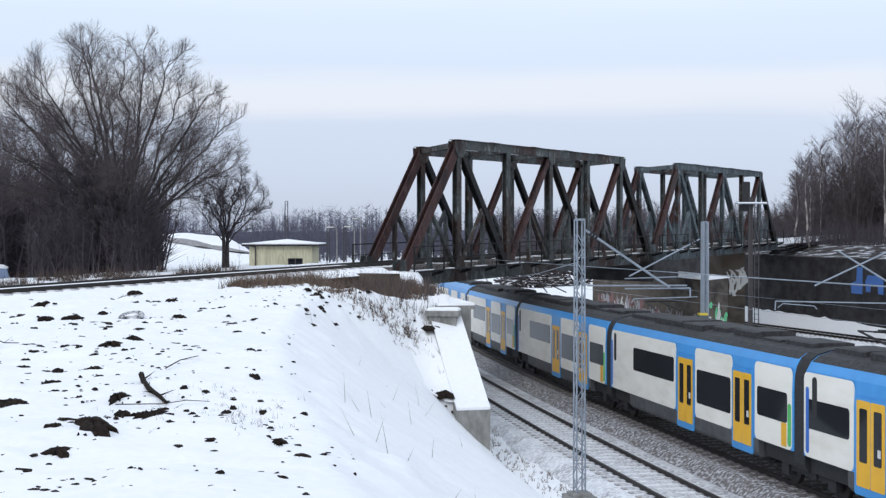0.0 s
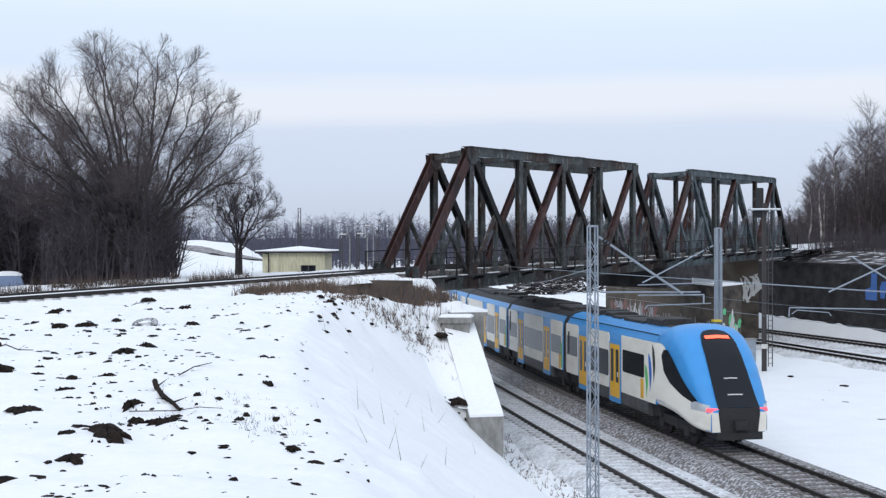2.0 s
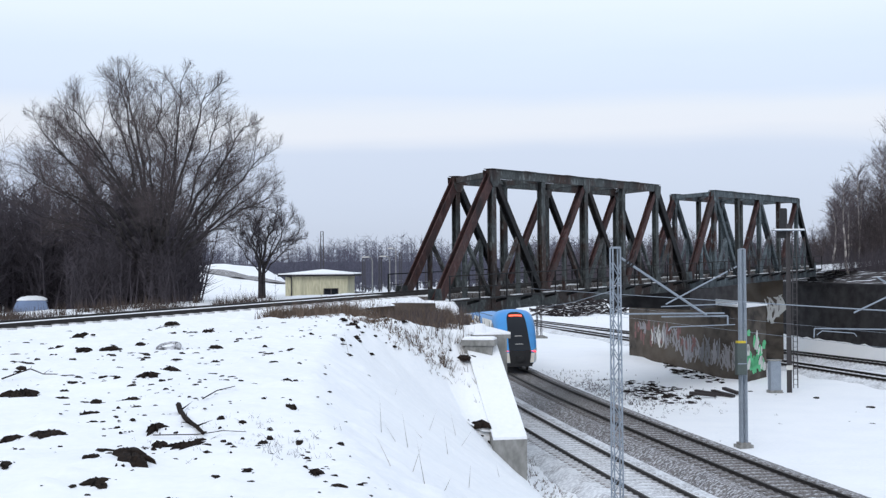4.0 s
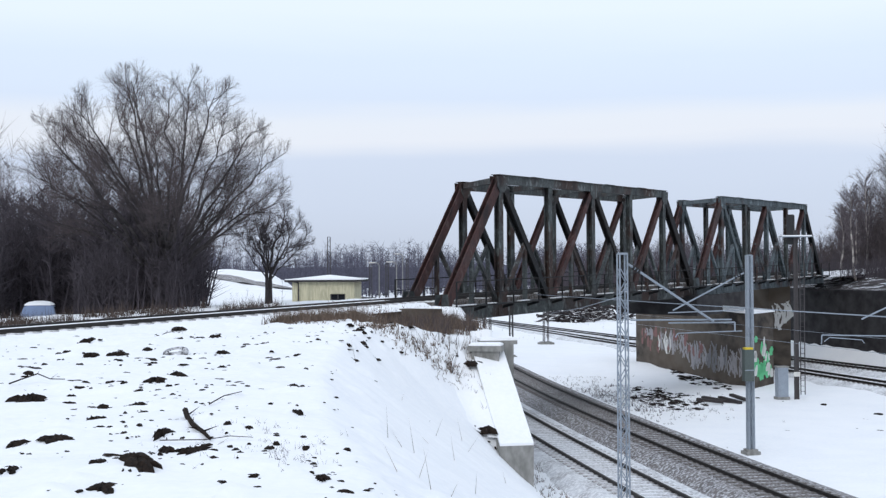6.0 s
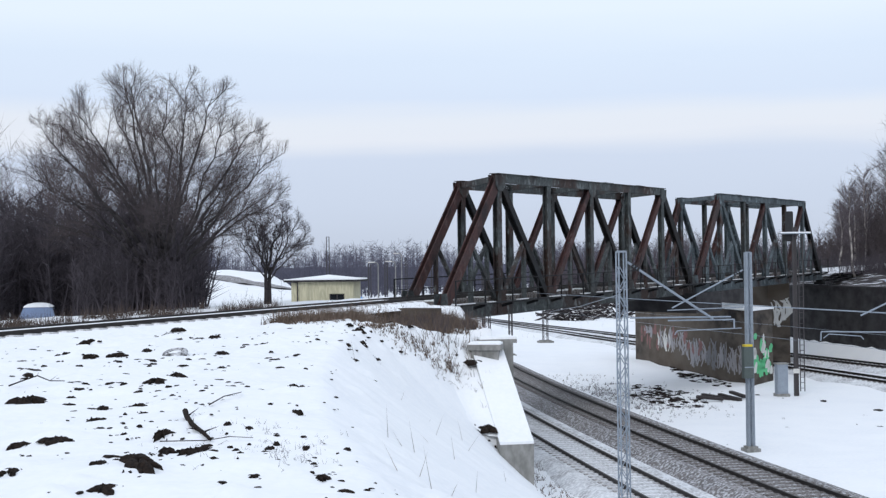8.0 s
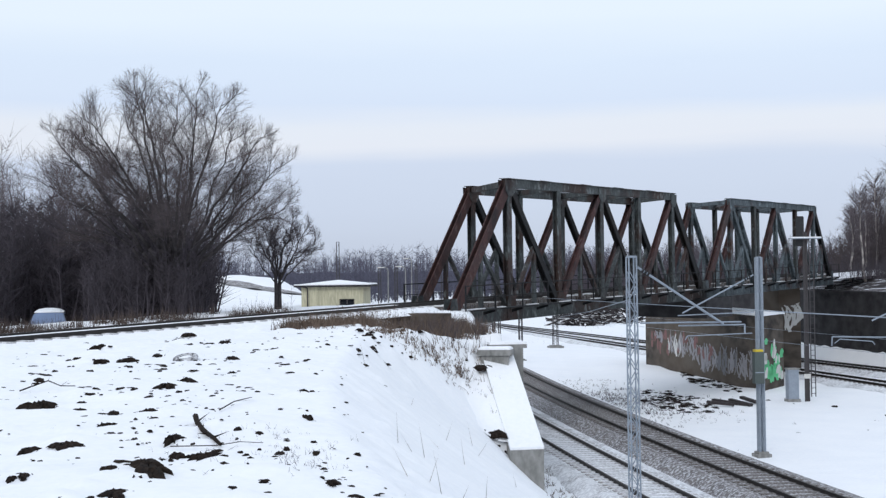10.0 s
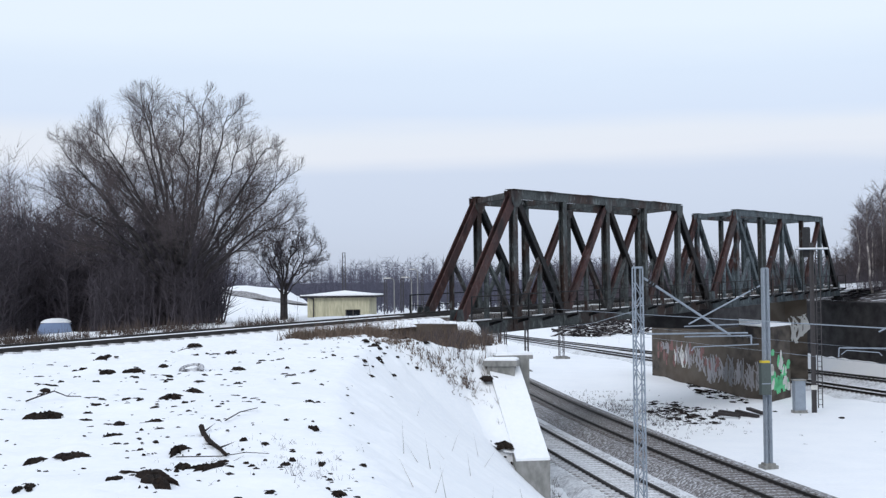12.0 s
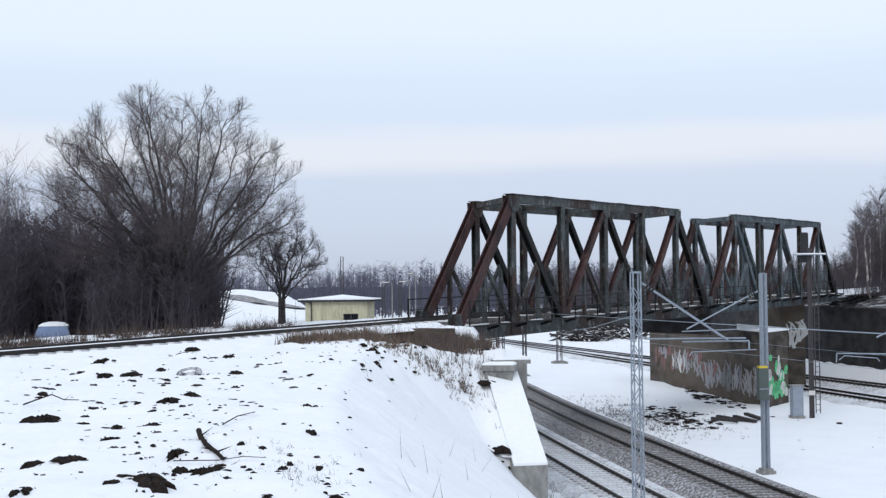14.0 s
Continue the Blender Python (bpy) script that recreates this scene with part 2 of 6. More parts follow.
# ---- mesh building ----
class Mesh:
    """Collects corners and faces of one part."""

    def __init__(self):
        self.v, self.f = [], []

    def add(self, vs, fs):
        k = len(self.v)
        self.v.extend(tuple(p) for p in vs)
        self.f.extend(tuple(i + k for i in q) for q in fs)
        return self

    def box(self, c, size, m=None):
        x, y, z = (s / 2 for s in size)
        vs = [Vector((sx * x, sy * y, sz * z)) for sz in (-1, 1) for sy in (-1, 1) for sx in (-1, 1)]
        if m is not None:
            vs = [m @ p for p in vs]
        vs = [p + Vector(c) for p in vs]
        return self.add(vs, [(0, 2, 3, 1), (4, 5, 7, 6), (0, 1, 5, 4), (2, 6, 7, 3), (0, 4, 6, 2), (1, 3, 7, 5)])

    def beam(self, p, q, w, h, up=(0, 0, 1)):
        """A straight bar from p to q; w across, h along up."""
        p, q = Vector(p), Vector(q)
        d = (q - p).normalized()
        side = d.cross(Vector(up))
        side = side.normalized() if side.length > 1e-4 else d.cross(Vector((1, 0, 0))).normalized()
        u = side.cross(d)
        a, b = side * (w / 2), u * (h / 2)
        vs = [e + s * a + t * b for e in (p, q) for s, t in ((-1, -1), (1, -1), (1, 1), (-1, 1))]
        return self.add(vs, [(3, 2, 1, 0), (4, 5, 6, 7), (0, 1, 5, 4), (1, 2, 6, 5), (2, 3, 7, 6), (3, 0, 4, 7)])

    def tube(self, p, q, r, r2=None, n=6):
        p, q = Vector(p), Vector(q)
        r2 = r if r2 is None else r2
        d = (q - p).normalized()
        side = d.cross(Vector((0.13, 0.21, 1)))
        side = side.normalized() if side.length > 1e-3 else Vector((1, 0, 0))
        u = side.cross(d)
        vs = [e + (side * math.cos(6.2832 * i / n) + u * math.sin(6.2832 * i / n)) * rr for e, rr in ((p, r), (q, r2)) for i in range(n)]
        fs = [(i, (i + 1) % n, n + (i + 1) % n, n + i) for i in range(n)]
        return self.add(vs, fs + [tuple(range(n))[::-1], tuple(range(n, 2 * n))])

    def twig(self, p, q, r):
        """A three-sided spike."""
        d = q - p
        side = d.cross(Vector((0.3, 0.5, 1)))
        side = side.normalized() * r if side.length > 1e-5 else Vector((r, 0, 0))
        u = d.cross(side)
        u = u.normalized() * r if u.length > 1e-9 else Vector((0, r, 0))
        return self.add([p + side, p - side * 0.5 + u * 0.87, p - side * 0.5 - u * 0.87, q], [(0, 1, 3), (1, 2, 3), (2, 0, 3)])

    def prism(self, loop, vec):
        """A flat outline pushed along vec."""
        n, vec = len(loop), Vector(vec)
        a = [Vector(p) for p in loop]
        return self.add(a + [p + vec for p in a], [tuple(range(n))[::-1], tuple(range(n, 2 * n))] + [(i, (i + 1) % n, n + (i + 1) % n, n + i) for i in range(n)])

    def loft(self, rings, closed=True, caps=True):
        n = len(rings[0])
        fs = []
        for k in range(len(rings) - 1):
            for i in range(n if closed else n - 1):
                j = (i + 1) % n
                fs.append((k * n + i, k * n + j, (k + 1) * n + j, (k + 1) * n + i))
        if caps:
            fs += [tuple(range(n))[::-1], tuple(range((len(rings) - 1) * n, len(rings) * n))]
        return self.add([p for r in rings for p in r], fs)

    def data(self, name, material, smooth=False):
        me = bpy.data.meshes.new(name)
        me.from_pydata(self.v, [], self.f)
        me.validate()
        if smooth:
            me.shade_smooth()
        me.materials.append(material)
        me.update()
        return me


def part(name, mesh, material, parent, label="", smooth=False, at=None):
    ob = new(name, mesh.data(name, material, smooth))
    ob.parent = parent
    if at is not None:
        ob.matrix_basis = at
    return tagged(ob, label)


def thing(name, label, category, group="", at=None, kind=""):
    ob = new(name)
    ob.empty_display_size = 0.3
    if at is not None:
        ob.matrix_basis = at
    return tagged(ob, label, category, group, kind)


def solid(name, mesh, material, label, category="", kind="", group="", smooth=False):
    return tagged(new(name, mesh.data(name, material, smooth)), label, category, group, kind)


def smooth01(a, b, x):
    t = min(1.0, max(0.0, (x - a) / (b - a)))
    return t * t * (3 - 2 * t)


def lerp_table(table, x):
    if x <= table[0][0]:
        return table[0][1]
    for (a, u), (b, v) in zip(table, table[1:]):
        if x <= b:
            return u + (v - u) * (x - a) / (b - a)
    return table[-1][1]


# ---- plan: the lines of the railway ----
BEND, AWAY = 95.0, 135.0


def line_b(y):
    """Middle of the track on which the train runs: a right-hand curve, then left again beyond the bridge."""
    if y <= BEND:
        return 19.03 - 0.2081 * y + 0.0007 * y * y
    k = min(y, AWAY) - BEND
    x = line_b(BEND) + slope_b(BEND) * k - 0.0022 * k * k
    return x + max(0.0, y - AWAY) * slope_b(AWAY)


def slope_b(y):
    if y <= BEND:
        return -0.2081 + 0.0014 * y
    return -0.2081 + 0.0014 * BEND - 0.0044 * (min(y, AWAY) - BEND)


def fall(y):
    return -0.00513 * (y - 50)


def at_b(y, off, z):
    d = slope_b(y)
    n = math.hypot(1, d)
    return Vector((line_b(y) + off / n, y - off * d / n, z + fall(y)))


DIR = Vector((0.527, 0.850, 0)).normalized()      # along the bridge
RIGHT = Vector((DIR.y, -DIR.x, 0))
MID = Vector((-1.40, 55.0, 5.95))                 # rail top of the upper track at the near abutment
PANEL = 5.17


def upper(s, d, z=0.0):
    """A point s along the upper track, d to its right, z over its rail."""
    return MID + DIR * s + RIGHT * d + Vector((0, 0, z + (0.0142 if s > 0 else 0.0165) * max(s, -90)))


TOE = [(0, 9.5), (20, 8.0), (30, 6.0), (38, 4.3), (42, 4.0), (46.5, 3.7)]
CREST = [(0, 1.0), (12, -0.4), (20, -1.7), (28, -2.4), (38, -2.4), (41, -2.0), (43.5, -0.8), (45, 0.6), (46.5, 2.0), (48, 2.4)]
WING = ((3.40, 41.6, 1.38), (2.62, 45.98, 4.34))


def toe(y):
    return lerp_table(TOE, y)


def wing_top(y):
    return lerp_table([(41.6, 1.38), (46.0, 4.28)], y)


def ground_z(x, y, rough=True):
    s = (x - MID.x) * DIR.x + (y - MID.y) * DIR.y
    d = (x - MID.x) * RIGHT.x + (y - MID.y) * RIGHT.y
    top = 5.62 + 0.0165 * min(0.0, max(-80, s)) - 0.0 * s
    top -= 0.62 * smooth01(-3.2, -1.2, x) * smooth01(43.0, 45.5, y) * (1 - smooth01(52.0, 53.5, y))
    low = -0.75 + fall(min(y, 150))
    calm = 1.0
    if y < 46.5:
        c, t = lerp_table(CREST, y), toe(y)
        f = min(1.0, max(0.0, (x - c) / (t - c)))
        f = f + 0.06 * math.sin(f * math.pi) * (1 - f)
        z = top + (low - top) * f
        if abs(f) < 0.12 and x > c - 1.5:
            z -= 0.10 * smooth01(-1.5, 0, x - c) * (1 - f / 0.12)
        if 41.95 < y:
            xr = 3.40 - 0.178 * (y - 41.6)
            if x < xr - 0.3:
                z = wing_top(y) - 0.1 if x > xr - 1.02 else max(z, wing_top(y) + 0.13 - 0.10 * max(0.0, xr - 1.3 - x))
                calm = 0.12 + 0.88 * smooth01(1.4, 2.8, xr - x)
    elif y < 70:
        w = at_wall(y) - 0.6
        z = top if x < w else low
    else:
        c = line_b(y) - 4.06 - lerp_table([(70, 4.0), (80, 9.0), (120, 10), (200, 10)], y)
        t = line_b(y) - 4.06 - 2.5
        f = smooth01(c, t, x)
        z = top + (low - top) * f
    if d < 0 and x < 2:
        z -= 1.25 * smooth01(9.5, 16, -d) - 0.35 * smooth01(20, 30, -d)
        z = z + (min(z, low + 0.2) - z) * smooth01(130, 260, y)
        z += 3.6 * math.exp(-((x + 34) / 20) ** 2 - ((y - 205) / 40) ** 2)
        z += 2.5 * math.exp(-((x + 24) / 11) ** 2 - ((y - 150) / 18) ** 2)
    if rough:
        p = Vector((x, y, 0))
        amp = 0.10 if y < 80 else 0.2
        z += calm * (amp * noise.noise(p * 0.35) + 0.05 * noise.noise(p * 1.1) + ((0.03 * noise.noise(p * 3.1) + 0.018 * noise.noise(p * 6.5)) if y < 60 else 0))
        if y < 60 and x < lerp_table(CREST, y) + 1.5 and d > 1.5:
            n2 = noise.noise(p * 1.7 + Vector((7, 3, 0)))
            z += 0.22 * max(0.0, n2 - 0.2)
    return z


def at_wall(y):
    """Face of the near abutment."""
    return 3.05 - 0.145 * (y - 46)


def far_wall(y):
    return 34.8 - 0.17 * (min(y, 150) - 108) + 0.5 * max(0.0, y - 150)


# ---- ground ----
def ground():
    def spaced(lo, hi, step, out, growth=1.22):
        a = [lo + i * step for i in range(int(round((hi - lo) / step)) + 1)]
        e, s = a[0], step
        while e > out[0]:
            s *= growth
            e -= s
            a.insert(0, e)
        e, s = a[-1], step
        while e < out[1]:
            s *= growth
            e += s
            a.append(e)
        return a

    xs = spaced(-15, 11, 0.16, (-2500, 2500), 1.12)
    ys = spaced(8, 48, 0.18, (-400, 4500), 1.08)
    m = Mesh()
    m.v = [(x, y, ground_z(x, y)) for y in ys for x in xs]
    w = len(xs)
    m.f = [(j * w + i, j * w + i + 1, (j + 1) * w + i + 1, (j + 1) * w + i) for j in range(len(ys) - 1) for i in range(w - 1)]
    return solid("ground", m, SNOW, "snow-covered ground with an embankment slope and a cutting", "ground", "structure", smooth=True)


ground()


def far_bank():
    """The high ground held by the far retaining wall."""
    m = Mesh()
    rings = []
    for y in [84 + 3 * i for i in range(26)] + [170, 200, 240, 300, 400, 520]:
        ring = []
        for e in (0.6, 2, 4, 7, 11, 16, 24, 40, 80, 200):
            x = far_wall(y) + e
            ring.append((x, y, 5.3 + 1.15 * smooth01(0, 14, e) + 0.3 * noise.noise(Vector((x * 0.4, y * 0.4, 3))) - 0.1))
        rings.append(ring)
    m.loft(rings, closed=False, caps=False)
    edge = rings[0]
    k = len(m.v)
    m.v += [(x, 84, -3) for x, _, _ in edge]
    m.f += [(k + i, k + i + 1, i + 1, i) for i in range(len(edge) - 1)]
    return solid("far_bank", m, SNOW_PATCHY, "high bank of soil and patchy snow behind the far retaining wall", "ground", "structure", smooth=True)


far_bank()


# ---- tracks ----
def rail_profile(half=0.036):
    return [(-0.07, -0.17), (0.07, -0.17), (0.07, -0.15), (0.012, -0.13), (0.012, -0.045), (half, -0.035), (half, 0), (-half, 0), (-half, -0.035), (-0.012, -0.045), (-0.012, -0.13), (-0.07, -0.15)]


def track(name, label, path, stones, ys, bed=(1.7, 2.6, 0.75), sleepers=None, wood=None):
    """path(s) gives the middle of the track at its rail top and its unit direction."""
    t = thing(name, label, "railway track", kind="structure")
    frames = [path(s) for s in ys]
    m = Mesh()
    rings = []
    for p, d in frames:
        r = Vector((d.y, -d.x, 0))
        w1, w2, h = bed
        rings.append([p - r * w2 + Vector((0, 0, -h)), p - r * w1 + Vector((0, 0, -0.16)), p + Vector((0, 0, -0.13)), p + r * w1 + Vector((0, 0, -0.16)), p + r * w2 + Vector((0, 0, -h))])
    m.loft(rings, closed=False, caps=False)
    part("ballast_bed", m, stones, t, smooth=True)
    for side in (-0.7525, 0.7525):
        m = Mesh()
        m.loft([[p + Vector((d.y, -d.x, 0)) * (side + a) + Vector((0, 0, b)) for a, b in rail_profile()] for p, d in frames])
        part("rail", m, RAIL, t)
    if sleepers:
        sm = Mesh()
        sm.prism([(-1.28, -0.12, 0), (1.28, -0.12, 0), (1.28, 0.12, 0), (-1.28, 0.12, 0)], (0, 0, 0.16))
        me = sm.data("sleeper", wood or SLEEPER)
        s, s1, step = sleepers
        while s < s1:
            p, d = path(s)
            o = new("sleeper", me)
            o.parent = t
            o.matrix_basis = Matrix.Translation(p + Vector((0, 0, -0.285 + 0.005))) @ Matrix.Rotation(math.atan2(-d.x, d.y) + random.uniform(-0.01, 0.01), 4, "Z")
            s += step
    return t


def path_b(off, dz=0.0):
    def f(y):
        p = at_b(y, off, dz)
        d = Vector((slope_b(y), 1, 0)).normalized()
        return p, d
    return f


def path_c(x0, y0, k, z=-0.3):
    return lambda y: (Vector((x0 + k * (y - y0), y, z + fall(min(y, 200)))), Vector((k, 1, 0)).normalized())


def path_up(s):
    return upper(s, 0), DIR.copy()




def ballast_shadow_strips(t, path, ys):
    """Dark strips along both rails: bare ballast, with the rails' shadow painted in as soil colour."""
    for side in (-0.7525, 0.7525):
        m = Mesh()
        rings = []
        for k, s in enumerate(ys):
            p, d = path(s)
            r = Vector((d.y, -d.x, 0))
            w = 0.32 + 0.08 * noise.noise(Vector((s * 0.6, side, 0)))
            rings.append([p + r * (side - w) + Vector((0, 0, -0.2)), p + r * (side - w * 0.8) + Vector((0, 0, -0.105)), p + r * (side + w * 0.8) + Vector((0, 0, -0.105)), p + r * (side + w) + Vector((0, 0, -0.2))])
        m.loft(rings, closed=False, caps=False)
        part("ballast_shadow_strip", m, DIRT, t, "dark strip of ballast and painted shadow along the rail")


span = lambda a, b, n: [a + (b - a) * i / n for i in range(n + 1)]
track("track_a", "snow-dusted main line track with steel rails on ballast", path_b(-4.06, -0.236), STONES_SNOWY, span(-30, 320, 120), sleepers=(28, 110, 0.6), wood=SLEEPER_SNOWY)
track("track_b", "main line track with steel rails on dark stone ballast", path_b(0), STONES, span(-30, 320, 120), sleepers=(28, 110, 0.6))
siding_c = track("track_c", "snowy siding track beside the concrete pier", path_c(28.5, 91.4, -0.19), STONES_SNOWY, span(20, 330, 60), bed=(1.4, 2.2, 0.5), sleepers=(60, 125, 0.65), wood=SLEEPER_SNOWY)
siding_d = track("track_d", "snowy siding track below the far retaining wall", path_c(32.4, 104.0, -0.235), STONES_SNOWY, span(20, 330, 60), bed=(1.4, 2.2, 0.5), sleepers=(70, 125, 0.65), wood=SLEEPER_SNOWY)
track("track_upper", "old single track running onto the truss bridge", path_up, SNOW, span(-60, 0, 40), bed=(1.35, 1.9, 0.40), sleepers=(-45, 0, 0.65), wood=SLEEPER_SNOWY)
track("track_upper_far", "single track leaving the bridge on the far bank", path_up, STONES_SNOWY, span(64, 150, 30), bed=(1.35, 2.2, 0.6))


def rail_snow():
    """Snow filling the upper track between and beside its rails."""
    m = Mesh()
    for a, b, z in ((-0.67, 0.67, -0.06),):
        m.loft([[upper(s, a, z - 0.04), upper(s, a + 0.1, z), upper(s, b - 0.1, z + 0.02 * noise.noise(Vector((s, a, 0)))), upper(s, b, z - 0.04)] for s in span(-60, -0.4, 120)], closed=False, caps=False)
    part("rail_snow", m, SNOW, bpy.data.objects["track_upper"], "snow lying between the rails", smooth=True)


rail_snow()
ballast_shadow_strips(siding_c, path_c(28.5, 91.4, -0.19), span(62, 150, 80))
ballast_shadow_strips(siding_d, path_c(32.4, 104.0, -0.235), span(62, 150, 80))


def wall_foot_bank():
    """Snow heaped against the foot of the far retaining wall."""
    m = Mesh()
    rings = []
    for i in range(61):
        y = 84 + 1.1 * i
        a, b = 32.4 - 0.235 * (y - 104) + 1.75, far_wall(y) + 0.3
        b = max(b, a + 0.8)
        ring = []
        for f, z in ((0, -1.35), (0.12, -0.72), (0.4, -0.35), (0.7, 0.12), (0.9, 0.42), (1.0, 0.48)):
            x = a + (b - a) * f
            ring.append((x, y, z + 0.16 * noise.noise(Vector((x * 0.9, y * 0.9, 5))) + 0.1 * noise.noise(Vector((x * 2.2, y * 2.2, 1)))))
        rings.append(ring)
    m.loft(rings, closed=False, caps=False)
    return solid("wall_foot_bank", m, SNOW, "bank of snow heaped at the foot of the far retaining wall", "ground", "structure", smooth=True)


wall_foot_bank()


def bank_path():
    """A dark trodden path that climbs the snowy bank behind the hut."""
    m = Mesh()
    rings = []
    for i in range(25):
        f = i / 24
        x, y = -27 + 14.5 * f, 141.5 - 12 * f
        rings.append([(x, y - 1.6, ground_z(x, y - 1.6) + 0.10), (x, y, ground_z(x, y) + 0.12), (x + 0.1, y + 1.6, ground_z(x + 0.1, y + 1.6) + 0.10)])
    m.loft(rings, closed=False, caps=False)
    return solid("bank_path", m, STONES, "dark gravel path across the snowy bank", "path", "structure", smooth=True)


bank_path()


# ---- abutments, wing wall and pier ----
def wall_line(name, pts, thick, z0, label, material, cap=None):
    """A retaining wall along pts (x, y, top z); its body lies to the left of the line."""
    t = thing(name, label, "retaining wall", kind="structure")
    m = Mesh()
    rings = []
    for i, (x, y, z) in enumerate(pts):
        a, b = Vector(pts[max(0, i - 1)]), Vector(pts[min(len(pts) - 1, i + 1)])
        d = Vector((b.x - a.x, b.y - a.y, 0)).normalized()
        left = Vector((-d.y, d.x, 0))
        p = Vector((x, y, 0))
        rings.append([p + Vector((0, 0, z0)), p + left * thick + Vector((0, 0, z0)), p + left * thick + Vector((0, 0, z)), p + Vector((0, 0, z))])
    m.loft(rings)
    part("wall_body", m, material, t)
    if cap:
        m = Mesh()
        rings = []
        slab = rings_of(pts, thick, cap[0])
        if cap[0] > 0.05:
            m.loft(slab)
            part("coping", m, CONCRETE_PALE, t)
        else:
            slab = [[q - Vector((0, 0, 0.14)) for q in r] for r in slab]
        m = Mesh()
        m.loft([[r[3] + Vector((0, 0, 0.004)), r[2] + Vector((0, 0, 0.004)), r[2] + Vector((0, 0, 0.09)), r[3] + Vector((0, 0, 0.09))] for r in slab])
        part("coping_snow", m, cap[1], t, "snow on the coping")
    return t


def rings_of(pts, thick, over):
    out = []
    for i, (x, y, z) in enumerate(pts):
        a, b = Vector(pts[max(0, i - 1)]), Vector(pts[min(len(pts) - 1, i + 1)])
        d = Vector((b.x - a.x, b.y - a.y, 0)).normalized()
        left = Vector((-d.y, d.x, 0))
        p = Vector((x, y, z + 0.004))
        out.append([p - left * over, p + left * (thick + over), p + left * (thick + over) + Vector((0, 0, 0.14)), p - left * over + Vector((0, 0, 0.14))])
    return out


wall_line("abutment_near", [(at_wall(y), y, 4.46) for y in (46.0, 54, 62, 72)], 1.1, -1.2, "grey concrete abutment wall with a snow-capped ledge", CONCRETE_PALE, (0.14, SNOW))
wing = wall_line("wing_wall", list(WING), 1.15, -1.0, "sloping concrete wing wall under snow beside the track", CONCRETE_PALE, (0.0, SNOW))


def wing_block():
    """The overhanging coping block at the wing wall's upper end."""
    at = Matrix.Translation((2.02, 45.55, 4.26)) @ Matrix.Rotation(radians(-9), 4, "Z")
    m = Mesh()
    m.prism([(-0.62, -0.42, 0), (0.58, -0.42, 0), (0.62, -0.36, 0), (0.62, 0.42, 0), (-0.62, 0.42, 0)], (0, 0, 0.20))
    m.prism([(-0.5, -0.34, -0.5), (0.5, -0.34, -0.5), (0.5, 0.34, -0.5), (-0.5, 0.34, -0.5)], (0, 0, 0.499))
    part("coping_block", m, CONCRETE_PALE, wing, at=at)
    m = Mesh()
    m.loft([[(x * k, y * k, z) for x, y in ((-0.6, -0.4), (0.57, -0.4), (0.6, 0.4), (-0.6, 0.4))] for z, k in ((0.202, 1.0), (0.26, 0.97), (0.30, 0.8))])
    part("block_snow", m, SNOW, wing, "snow on the coping block", at=at)


def wing_drift():
    """Snow drifted over the inner edge of the wing wall's coping and thinning out up the slope."""
    m = Mesh()
    rings = []
    for i in range(31):
        y = 41.75 + 4.1 * i / 30
        edge = 3.40 - 0.178 * (y - 41.6) - 1.15
        ring = []
        for off, lift in ((0.42, 0.098), (0.2, 0.135), (0.0, 0.15), (-0.3, 0.17), (-0.7, 0.17), (-1.2, 0.10)):
            x = edge + off
            z = wing_top(y) + lift + 0.02 * noise.noise(Vector((x * 1.4, y * 1.4, 2)))
            ring.append((x, y, z if off > -0.5 else max(z, ground_z(x, y) + (0.03 if off > -1 else -0.06)) if off > -1 else ground_z(x, y) - 0.06))
        rings.append(ring)
    m.loft(rings, closed=False, caps=False)
    part("snow_drift", m, SNOW, wing, "snow drifted over the wall's edge", smooth=True)


wing_block()
wing_drift()
far_pts = [(far_wall(y), y, 5.25) for y in (150, 130, 108, 96, 84)]
FAR_WALL = wall_line("abutment_far", far_pts, 1.2, -1.6, "dark weathered stone retaining wall below the far bank", CONCRETE_DARK)


def bridge_seat():
    t = thing("bridge_seat", "weathered concrete bridge seat at the end of the truss bridge", "bridge abutment", kind="structure")
    m = Mesh()
    a = [upper(-2.2, -3.4), upper(-2.2, 3.4), upper(1.0, 3.4), upper(4.6, -3.4)]
    m.prism([(p.x, p.y, 3.2) for p in a], (0, 0, 1.75))
    part("seat_block", m, CONCRETE, t)
    m = Mesh()
    b = [upper(-2.6, -3.4), upper(-2.6, 3.4), upper(-1.9, 3.4), upper(-1.9, -3.4)]
    m.prism([(p.x, p.y, 3.3) for p in b], (0, 0, 2.3))
    part("back_wall", m, CONCRETE, t)


bridge_seat()


